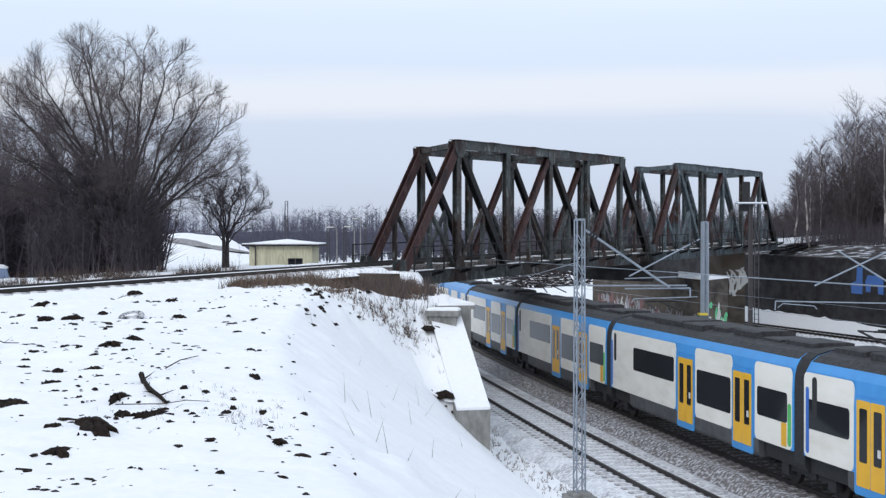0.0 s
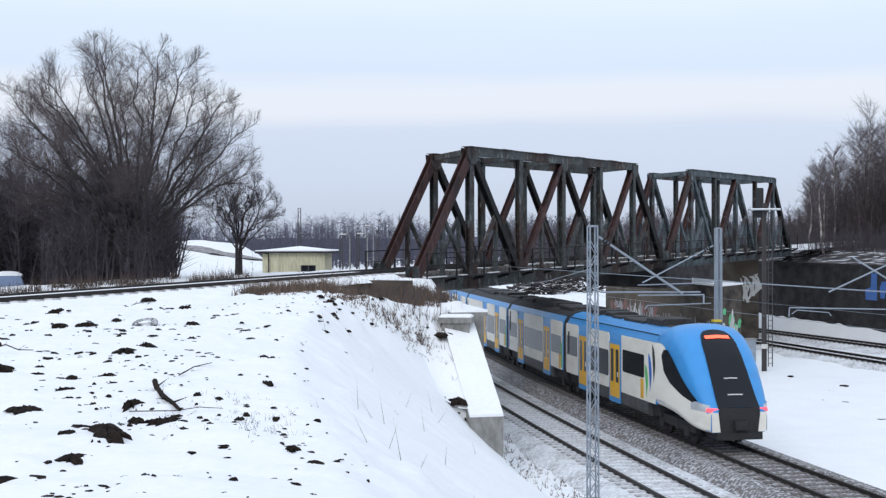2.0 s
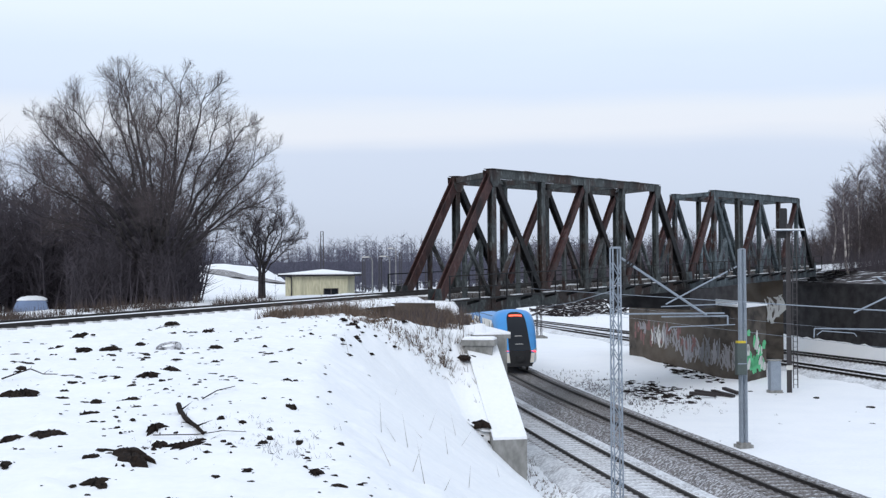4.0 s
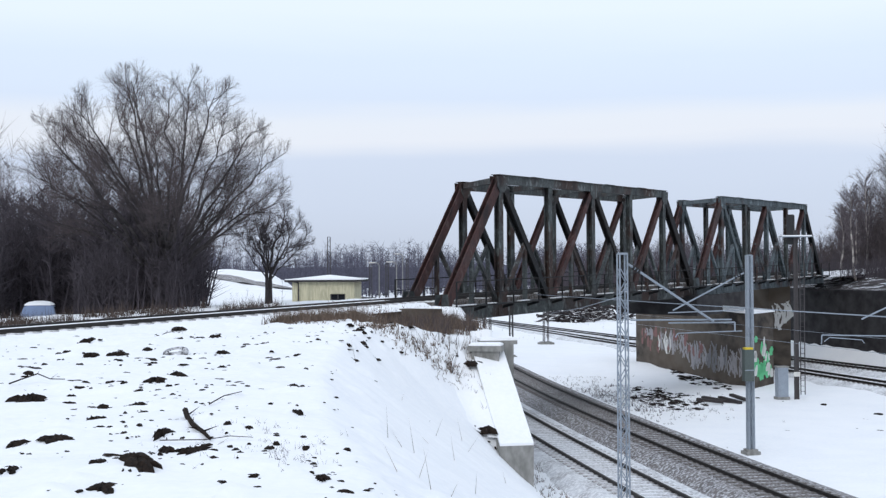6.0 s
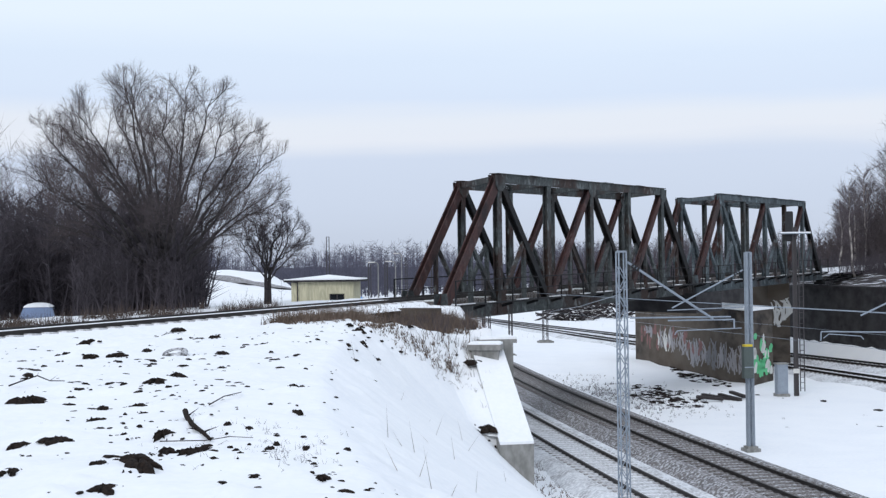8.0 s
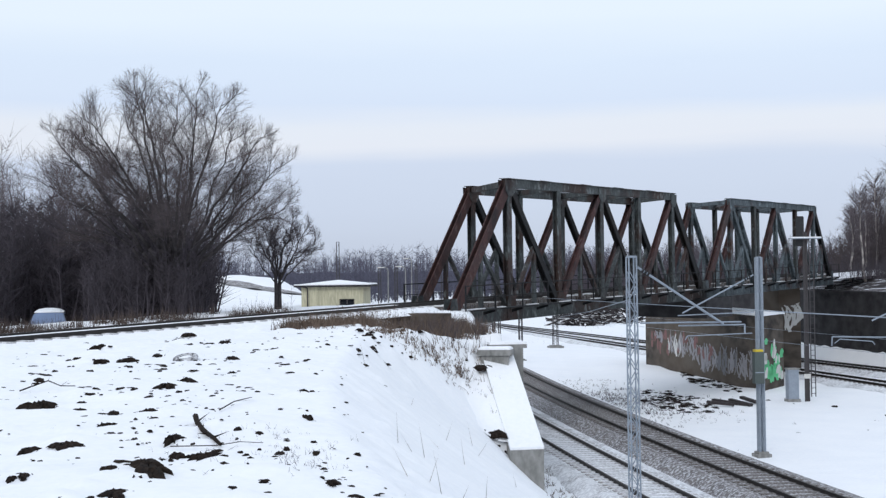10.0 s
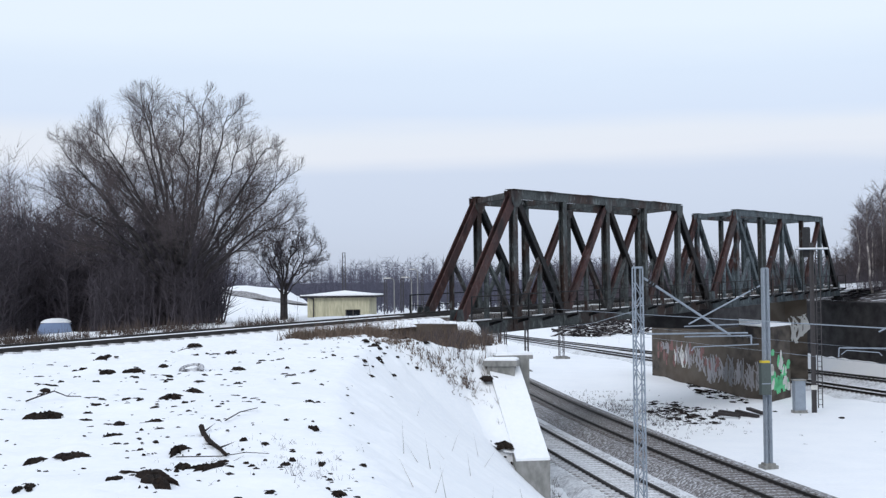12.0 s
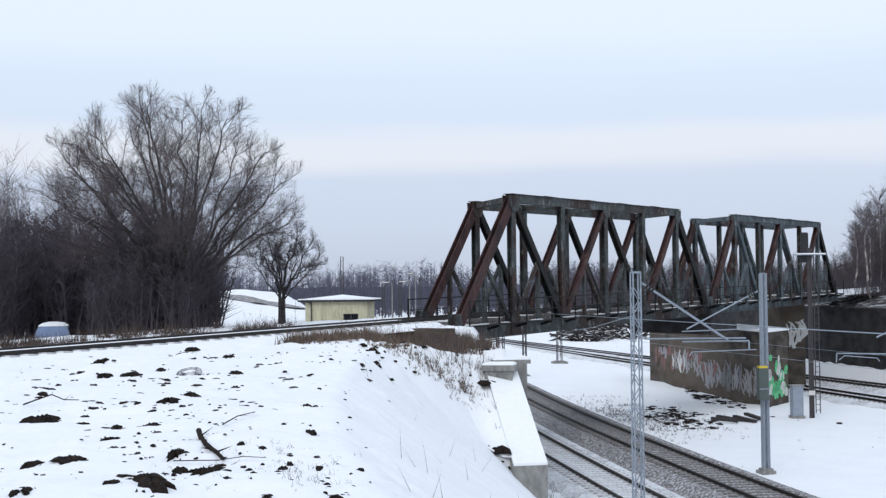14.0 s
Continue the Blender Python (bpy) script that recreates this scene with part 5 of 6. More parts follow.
def hut():
    t = thing("line_hut", "small cream railway hut with a flat snowy roof", "hut", at=pose(-8.3, 101.5, 4.3, 0, 0, -4))
    w, d, h = 4.95, 4.2, 1.95
    # front wall with a real window opening
    def wall(name, mesh):
        part(name, mesh, HUT_WALL, t)
    m = Mesh()
    x0, x1, z0, z1 = 0.95, 2.1, 0.35, 1.05
    z0, z1 = 0.30, 1.0
    m.box(((-w / 2 + x0 - 0.4) / 2, -d / 2, h / 2), (w / 2 + x0 - 0.4, 0.25, h))
    a, b = x0 - 0.4, x1 - 0.35
    m.box(((b + w / 2) / 2, -d / 2, h / 2), (w / 2 - b, 0.25, h))
    m.box(((a + b) / 2, -d / 2, z0 / 2), (b - a, 0.25, z0))
    m.box(((a + b) / 2, -d / 2, (z1 + h) / 2), (b - a, 0.25, h - z1))
    wall("front_wall", m)
    m = Mesh()
    m.box((0, d / 2, h / 2), (w, 0.25, h))
    wall("back_wall", m)
    for sgn in (-1, 1):
        m = Mesh()
        m.box((sgn * (w / 2 - 0.125), 0, h / 2), (0.25, d - 0.25, h))
        wall("side_wall", m)
    m = Mesh()
    for x in (a + 0.04, (a + b) / 2, b - 0.04):
        m.box((x, -d / 2, (z0 + z1) / 2), (0.08, 0.12, z1 - z0))
    m.box(((a + b) / 2, -d / 2, z0 + 0.03), (b - a, 0.12, 0.06))
    m.box(((a + b) / 2, -d / 2, z1 - 0.03), (b - a, 0.12, 0.06))
    frame_part = part("window_frame", m, ZINC_DARK, t)
    m = Mesh()
    m.box(((a + b) / 2, -d / 2 + 0.03, (z0 + z1) / 2), (b - a, 0.02, z1 - z0))
    part("pane", m, PANE, frame_part)
    m = Mesh()
    m.box((0, 0, h + 0.08), (w + 1.1, d + 1.0, 0.16))
    part("roof_slab", m, CONCRETE_DARK, t)
    m = Mesh()
    m.loft([[(-w / 2 - 0.55, y, h + 0.16), (w / 2 + 0.55, y, h + 0.16), (w / 2 + 0.5, y, h + 0.26), (0.2, y, h + 0.26 + e), (-w / 2 - 0.5, y, h + 0.24)] for y, e in ((-d / 2 - 0.5, 0.0), (0, 0.3), (d / 2 + 0.5, 0.1))])
    part("roof_snow", m, SNOW, t, "thick snow on the roof")
    m = Mesh()
    m.tube((-w / 2 + 0.5, -d / 2 - 0.2, 0), (-w / 2 + 0.5, -d / 2 - 0.2, h - 0.05), 0.05)
    m.tube((-w / 2 + 0.5, -d / 2 - 0.2, h - 0.05), (-w / 2 - 0.4, -d / 2 - 0.4, h + 0.1), 0.05)
    part("downpipe", m, ZINC_DARK, t)


hut()


def parked_car():
    t = thing("parked_car", "blue-grey car with snow on its roof behind the track", "car", at=pose(-18.6, 60, 4.2, 0, 0, 104))
    prof = [(-2.1, 0.35), (2.1, 0.35), (2.15, 0.8), (1.2, 0.95), (0.6, 1.42), (-1.1, 1.45), (-1.8, 1.0), (-2.15, 0.9)]
    m = Mesh()
    m.loft([[(x * k2, y * (1 - 0.24 * max(0.0, (z - 0.9) / 0.55)), z - (0.0 if abs(y) < 0.8 else 0.05)) for x, z in prof] for y, k2 in ((-0.86, 0.95), (-0.8, 0.99), (-0.5, 1), (0.5, 1), (0.8, 0.99), (0.86, 0.95))])
    part("body", m, CAR_PAINT, t)
    m = Mesh()
    m.loft([[(x * (0.8 + 0.2 * k2), y, 1.43 + (z - 1.43) * k2) for x, z in ((-1.15, 1.44), (0.62, 1.42), (0.5, 1.56), (-0.3, 1.64), (-1.0, 1.57))] for y, k2 in ((-0.66, 0.3), (-0.5, 0.75), (-0.2, 1.0), (0.2, 1.0), (0.5, 0.75), (0.66, 0.3))])
    part("roof_snow", m, SNOW, t, "snow on the roof")
    for y in (-0.87, 0.87):
        m = Mesh()
        m.prism([(-1.55, y * 0.965, 1.0), (0.95, y * 0.97, 0.98), (0.52, y * 0.81, 1.34), (-1.05, y * 0.80, 1.36)], (0, -math.copysign(0.02, y), 0))
        part("window", m, PANE, t)
        for x in (-1.3, 1.35):
            m = Mesh()
            m.tube((x, y * 0.8, 0.32), (x, y * 1.0, 0.32), 0.32, n=16)
            part("wheel", m, BLACK, t)


parked_car()


# ---- trees ----
def bent(p, q, mid, n):
    """Points on a bow from p to q that leans towards mid."""
    return [p * (1 - f) ** 2 + mid * (2 * f * (1 - f)) + q * f ** 2 for f in (i / n for i in range(n + 1))]


def limb(mesh, pts, r0, r1, sides):
    n = len(pts) - 1
    for i in range(n):
        a, b = r0 + (r1 - r0) * i / n, r0 + (r1 - r0) * (i + 1) / n
        mesh.tube(pts[i], pts[i + 1], a, b, sides)


def fan_tree(name, label, x, y, z, seed, mid, radii, trunks, stems, size=1.0, clear=1.2, twig=None):
    """Stems fan out from short trunks; each bears three orders of ever finer twigs that end in a lumpy dome."""
    rng = random.Random(seed)
    t = thing(name, label, "tree", at=Matrix.Translation((x, y, z)))
    wood, fine = Mesh(), Mesh()
    mid, radii = Vector(mid), Vector(radii)

    def room(p):
        e = Vector(((p.x - mid.x) / radii.x, (p.y - mid.y) / radii.y, (p.z - mid.z) / radii.z))
        lump = 1.02 + 0.14 * noise.noise(e.normalized() * 2.6 + Vector((seed, 0, 0))) + 0.08 * noise.noise(e.normalized() * 6 + Vector((0, seed, 0)))
        return e.length / lump

    def side_shoots(pts, count, first, length, spread, lift, r, order):
        n = len(pts) - 1
        for k in range(count):
            f = first + (1 - first) * (k + rng.random()) / count
            i = min(n - 1, int(f * n))
            base = pts[i].lerp(pts[i + 1], f * n - i)
            ahead = (pts[i + 1] - pts[i]).normalized()
            side = Vector((rng.gauss(0, 1), rng.gauss(0, 1), rng.gauss(0, 0.7)))
            side = (side - ahead * side.dot(ahead)).normalized()
            d = (ahead + side * rng.uniform(spread * 0.6, spread * 1.3)).normalized()
            ln = length * rng.uniform(0.6, 1.25) * (1.15 - 0.45 * f)
            end = base + (d + Vector((0, 0, lift * rng.uniform(0.2, 1.2)))).normalized() * ln
            over = room(end)
            if over > 1.0:
                end = base + (end - base) * max(0.25, 1.0 - (over - 1.0) * 3.2)
            if order == 3:
                fine.twig(base, end, r)
                continue
            shoot = bent(base, end, base + d * ln * 0.5, 4 if order == 1 else 3)
            limb(wood if order == 1 else fine, shoot, r, r * 0.4, 4 if order == 1 else 3)
            if order == 1:
                side_shoots(shoot, 10, 0.2, 1.1 * size, 0.9, 0.2, 0.0065, 2)
            else:
                side_shoots(shoot, 12 if size == 1 else 7, 0.1, 0.55 * size, 0.95, 0.1, 0.0046, 3)

    for k in range(trunks):
        a = 6.2832 * k / trunks + 0.4
        wide, high = 0.26 * size, clear + 1.4 * size
        foot, top = Vector((wide * math.cos(a), wide * math.sin(a), -0.35)), Vector((wide * 1.2 * math.cos(a + 0.3), wide * math.sin(a + 0.3), high))
        limb(wood, bent(foot, top, Vector((0.12 * size * math.cos(a), 0.1 * size * math.sin(a), high * 0.5)), 4), 0.34 * size ** 1.3, 0.22 * size ** 1.3, 8)
    for k in range(stems):
        a = math.pi - 2.39996 * k - rng.uniform(-0.25, 0.25)
        out = math.sqrt((k + 0.5) / stems)
        tilt = out * radians(95) * rng.uniform(0.9, 1.05)
        d = Vector((math.sin(tilt) * math.cos(a), math.sin(tilt) * math.sin(a), math.cos(tilt)))
        end = mid + Vector((d.x * radii.x, d.y * radii.y, d.z * radii.z)) * rng.uniform(0.86, 0.98)
        base = Vector((0.3 * size * math.cos(a) * out, 0.26 * size * math.sin(a) * out, clear + 2.2 * size * rng.random() * (1.1 - out * 0.6)))
        span_up = (end - base).length
        bow = base + Vector((d.x * 0.36, d.y * 0.36, 0.36 + 0.25 * max(0, d.z))) * span_up
        stem = bent(base, end, bow, 9)
        for p in stem[2:-1]:
            p += Vector((rng.gauss(0, 0.07), rng.gauss(0, 0.07), rng.gauss(0, 0.05)))
        limb(wood, stem, rng.uniform(0.07, 0.115) * size ** 0.8, 0.016 * size, 6)
        side_shoots(stem, 11, 0.42 if size == 1 else 0.3, 1.8 * size, 0.95, 0.3, 0.02 * size ** 0.5, 1)
    part("trunk", wood, BARK, t, smooth=True)
    part("crown", fine, twig or TWIG, t)
    return t


fan_tree("willow_tree", "large bare many-stemmed willow tree with a rounded crown", -12.0, 56.5, 5.3, 23, (-0.5, 0, 4.9), (5.9, 5.2, 6.1), 4, 31)
fan_tree("young_tree", "small bare twin-stemmed tree beside the track", -7.65, 59.5, 5.45, 8, (0.15, 0, 3.1), (1.95, 1.7, 2.1), 2, 13, 0.42, 1.35, TWIG_DARK)


def thicket(name, label, n, place, height, seed, material, twigs=16, base=0.02, category="bushes"):
    """Bare shrubs: upright rods with side twigs, one object."""
    rng = random.Random(seed)
    m = Mesh()
    for i in range(n):
        x, y, hk = place(rng)
        z = ground_z(x, y, False) - 0.1
        if x > far_wall(y) + 0.5 and y > 84 and y < 400:
            z = 6.2
        h = height * hk * rng.uniform(0.6, 1.1)
        d = Vector((rng.gauss(0, 0.14), rng.gauss(0, 0.14), 1)).normalized()
        p = Vector((x, y, z))
        q = p + d * h * 0.5
        e = (d + Vector((rng.gauss(0, 0.12), rng.gauss(0, 0.12), 0))).normalized()
        m.tube(p, q, base * rng.uniform(0.7, 1.6) * h / 4, base * 0.6 * h / 4, 3)
        m.twig(q, q + e * h * 0.5, base * 0.6 * h / 4)
        for k in range(twigs):
            f = rng.uniform(0.12, 0.98)
            c = p + d * h * f if f < 0.5 else q + e * h * (f - 0.5)
            v = Vector((rng.gauss(0, 0.75), rng.gauss(0, 0.75), rng.uniform(0.3, 1.2))).normalized()
            l = h * rng.uniform(0.10, 0.30) * (1.15 - f * 0.6)
            m.twig(c, c + v * l, base * 0.35 * h / 4 + 0.004)
    return solid(name, m, material, label, category, "stuff")


def left_wood(rng):
    y = rng.uniform(58, 86)
    x = -rng.uniform(0.135, 0.40) * y - 3.5
    if -21.5 < x < -15.5 and y < 65:
        y += 8
    return x, y, 1.0 - 0.25 * max(0, (x + 16) / 8)


def under_willow(rng):
    y = rng.uniform(54, 60)
    return rng.uniform(-15.6, -10.7), y, 0.55


def bank_brush(rng):
    y = rng.uniform(62, 74)
    return -rng.uniform(0.09, 0.16) * y, y, 0.3


def left_back(rng):
    y = rng.uniform(80, 105)
    x = -rng.uniform(0.20, 0.42) * y
    return x, y, 0.75 + 0.25 * min(1, (-x / y - 0.2) * 8)


thicket("left_back_woods", "taller pale bare trees behind the dark thicket", 230, left_back, 12.0, 25, TWIG_PALE, 80, 0.0095, "woods")
thicket("left_woods", "dense dark bare thicket of trees and shrubs behind the track", 1000, left_wood, 7.0, 21, TWIG_DARK, 34, 0.045, "woods")
thicket("willow_scrub", "dark tangled scrub round the willow's foot", 420, under_willow, 6.0, 22, TWIG_DARK, 30, 0.035)
thicket("bank_scrub", "thin bare scrub on the snowy bank", 6, bank_brush, 5.5, 23, TWIG, 14, 0.02)


def far_woods():
    rng = random.Random(31)
    m = Mesh()
    for i in range(3000):
        y = rng.uniform(380, 620)
        x = rng.uniform(-0.38, 0.44) * y
        z = -1.5
        h = rng.uniform(10, 17) * y / 470 * (1.0 + 0.35 * noise.noise(Vector((x * 0.025, 5, y * 0.004))))
        p = Vector((x, y, z))
        m.twig(p, p + Vector((rng.gauss(0, 0.4), 0, h)), 0.2)
        for k in range(46):
            f = 0.03 + 0.92 * rng.random() ** 1.5
            c = p + Vector((0, 0, h * f))
            v = Vector((rng.gauss(0, 0.9), rng.gauss(0, 0.5), rng.uniform(0.2, 1.1))).normalized()
            m.twig(c, c + v * h * rng.uniform(0.08, 0.20), 0.085)
    return solid("far_woods", m, HAZY_FAR_TWIG, "distant line of bare woods across the plain", "woods", "stuff")


far_woods()


def far_rise():
    """A low wooded rise closes the plain behind the woods."""
    m = Mesh()
    rings = []
    for i in range(121):
        u = -0.5 + 1.05 * i / 120
        h = 8.0 + 2.6 * noise.noise(Vector((u * 9, 1, 0))) + 1.3 * noise.noise(Vector((u * 40, 2, 0))) + 0.8 * noise.noise(Vector((u * 110, 3, 0)))
        rings.append([(640 * u, 640, -3), (646 * u, 646, h * 0.6), (655 * u, 655, h), (700 * u, 700, -3)])
    m.loft(rings, closed=False, caps=False)
    return solid("far_rise", m, HAZY_FAR_TWIG, "distant low wooded rise behind the plain", "hill", "structure", smooth=True)


far_rise()

# birches and brush on the far bank
def birch(x, y, z, h, seed):
    rng = random.Random(seed)
    t = thing("birch_tree", "tall bare birch with a pale trunk on the far bank", "tree", "birches on the far bank", at=Matrix.Translation((x, y, z)))
    wood, fine = Mesh(), Mesh()
    pts = [Vector((0, 0, -0.3))]
    for i in range(8):
        pts.append(pts[-1] + Vector((rng.gauss(0, 0.09), rng.gauss(0, 0.09), h / 8)))
    for i in range(8):
        wood.tube(pts[i], pts[i + 1], 0.13 * (1 - i / 8.6), 0.13 * (1 - (i + 1) / 8.6), 6)
    for k in range(64):
        f = 0.26 + 0.73 * rng.random()
        i = min(7, int(f * 8))
        c = pts[i].lerp(pts[i + 1], f * 8 - i)
        a = rng.uniform(0, 6.2832)
        rise = rng.uniform(0.6, 1.5)
        v = Vector((math.cos(a), math.sin(a), rise)).normalized()
        l = h * (0.05 + 0.17 * math.sin(math.pi * (1.08 - f) ** 0.8)) * rng.uniform(0.6, 1.15)
        e = c + v * l
        fine.tube(c, e, 0.022, 0.012, 3)
        for q in range(15):
            g = rng.uniform(0.15, 1.0)
            s = c.lerp(e, g)
            w = (v * 0.5 + Vector((rng.gauss(0, 0.6), rng.gauss(0, 0.6), rng.gauss(0.15, 0.5)))).normalized()
            fine.twig(s, s + w * l * rng.uniform(0.25, 0.6), 0.012)
    part("trunk", wood, BIRCH, t, smooth=True)
    part("crown", fine, TWIG_PALE, t)


rng0 = random.Random(41)
for k in range(34):
    y = rng0.uniform(116, 150)
    u = rng0.uniform(0.325, 0.44)
    birch(y * u, y, 6.2, rng0.uniform(12.0, 15.5) * min(1.0, 0.5 + (u - 0.325) * 9), 60 + k)


def right_wood(rng):
    y = rng.uniform(122, 165)
    u = rng.uniform(0.31, 0.45)
    return y * u, y, min(1.0, 0.35 + (u - 0.31) * 9)


thicket("right_woods", "dense bare brown woods on the far bank", 1300, right_wood, 10.0, 43, TWIG, 30, 0.03, "woods")


def bridge_wood(rng):
    y = rng.uniform(240, 330)
    u = rng.uniform(0.085, 0.31)
    return y * u, y, 0.75 + 0.35 * noise.noise(Vector((u * 22, 2, 0)))


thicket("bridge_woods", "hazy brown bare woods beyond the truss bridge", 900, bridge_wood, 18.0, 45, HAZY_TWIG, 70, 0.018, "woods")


def seat_brush(rng):
    return rng.gauss(-1.3, 0.9), rng.gauss(49.0, 0.9), rng.uniform(0.5, 1.0)


thicket("seat_brush", "brown leafless brush in front of the bridge seat", 130, seat_brush, 1.1, 26, GRASS, 14, 0.03)


def right_brush(rng):
    y = rng.uniform(92, 150)
    return far_wall(y) + rng.uniform(1.5, 12), y, rng.uniform(0.2, 0.42)


thicket("right_brush", "low bare brush on the snowy far bank", 2500, right_brush, 6, 44, TWIG_DARK, 16, 0.03)


# ---- dry grass ----
def grass_patch(name, label, n, place, height, seed, material, thick=0.012):
    rng = random.Random(seed)
    m = Mesh()
    for i in range(n):
        x, y, k = place(rng)
        z = ground_z(x, y) - 0.03
        p = Vector((x, y, z))
        for j in range(3):
            v = Vector((rng.gauss(0, 0.35), rng.gauss(0, 0.35), 1)).normalized()
            m.twig(p + Vector((rng.gauss(0, 0.05), rng.gauss(0, 0.05), 0)), p + v * height * k * rng.uniform(0.5, 1.2), thick)
    return solid(name, m, material, label, "dry grass", "stuff")


def tuft_bank(rng):
    s = -1.5 - 11.5 * rng.random() ** 1.3
    d = 3.0 + abs(rng.gauss(0, 1.3)) * (0.5 + 0.07 * (s + 13))
    p = upper(s, d)
    if noise.noise(Vector((p.x * 0.8, p.y * 0.5, 1))) < -0.12:
        d = 3.0 + rng.random()
        p = upper(s, d)
    return p.x, p.y, rng.uniform(0.3, 1.0)


def tuft_corner(rng):
    return rng.gauss(0.1, 1.1), rng.gauss(47.6, 1.6), rng.uniform(0.25, 1.0)


def tuft_soil(rng):
    y = rng.gauss(78, 5.5)
    return line_b(y) + 3.2 + abs(rng.gauss(0, 2.6)), y, rng.uniform(0.15, 0.8)


def tuft_slope(rng):
    f = rng.random()
    return -2.2 + 3.4 * f + rng.gauss(0, 0.2), 41.5 + 3.0 * f + rng.gauss(0, 0.35), rng.uniform(0.2, 0.7)


def tuft_left(rng):
    while True:
        s = rng.uniform(-30, -4)
        p = upper(s, -rng.uniform(2.6, 7.5))
        if noise.noise(Vector((p.x * 0.45, p.y * 0.45, 4))) > -0.05 + 0.02 * (s + 14):
            break
    return p.x, p.y, rng.uniform(0.2, 0.9)


def tuft_track(rng):
    y = rng.uniform(33, 60)
    return line_b(y) - 4.06 - 2.4 - abs(rng.gauss(0, 0.7)), y, rng.uniform(0.2, 0.7)


def tuft_pier(rng):
    y = rng.uniform(66, 95)
    return line_b(y) + 2.6 + abs(rng.gauss(0, 2.5)), y, rng.uniform(0.15, 0.5)


grass_patch("dry_grass", "brown dry grass on the embankment shoulder", 2600, tuft_bank, 0.6, 51, GRASS)
grass_patch("dry_grass", "brown dry grass round the bridge seat", 700, tuft_corner, 0.8, 52, GRASS)
grass_patch("dry_grass", "grey dead weeds round the bridge seat", 420, tuft_corner, 1.0, 63, TWIG)
grass_patch("dry_grass", "low dark dead weeds between the pier and the main line", 800, tuft_soil, 0.4, 64, TWIG)
grass_patch("dry_grass", "thin dry grass on the slope below the bridge seat", 420, tuft_slope, 0.42, 57, GRASS)
grass_patch("dry_grass", "brown dry grass and weeds beyond the upper track", 2600, tuft_left, 0.8, 53, WEEDS)
grass_patch("dry_grass", "sparse dry grass along the track's shoulder", 380, tuft_track, 0.4, 55, GRASS)
grass_patch("dry_grass", "sparse dry grass on the snow beside the main line", 260, tuft_pier, 0.4, 56, GRASS)


def stalks():
    rng = random.Random(54)
    m = Mesh()
    for i in range(20):
        y = rng.uniform(14, 34)
        x = y * rng.uniform(-0.08, 0.07)
        p = Vector((x, y, ground_z(x, y) - 0.05))
        m.twig(p, p + Vector((rng.gauss(0, 0.12), rng.gauss(0, 0.1), rng.uniform(0.15, 0.75))), 0.006)
    return solid("dry_stalks", m, GRASS, "single dry stalks standing in the snow", "dry stalks", "stuff")


stalks()


# ---- clods of soil breaking the snow ----
def clod_mesh(rng, w, d, h, n=14):
    """A ragged low heap whose rim sinks below the snow."""
    m = Mesh()
    ph, q = [], 1.0
    for _ in range(n):
        q = 0.5 * q + 0.5 * rng.uniform(0.3, 1.6)
        ph.append(q * rng.uniform(0.7, 1.3))
    rings = []
    for f, k in ((-0.6, 1.05), (0.30, 0.92), (0.72, 0.74), (0.95, 0.48), (0.85, 0.1)):
        rings.append([(w / 2 * k * ph[i] * math.cos(6.2832 * i / n) * rng.uniform(0.85, 1.15), d / 2 * k * ph[i] * math.sin(6.2832 * i / n) * rng.uniform(0.85, 1.15), h * f * rng.uniform(0.5, 1.25) - 0.01) for i in range(n)])
    m.loft(rings)
    return m


def clod(x, y, w, d, h, seed):
    rng = random.Random(seed)
    m = clod_mesh(rng, w * 1.05, d * 1.5, h * 0.72, 26)
    ob = solid("soil_clod", m, DIRT, "dark clod of soil breaking through the snow", "soil", group="clods of soil")
    ob.matrix_basis = pose(x, y, ground_z(x, y) + 0.01, 0, 0, rng.uniform(-25, 25))


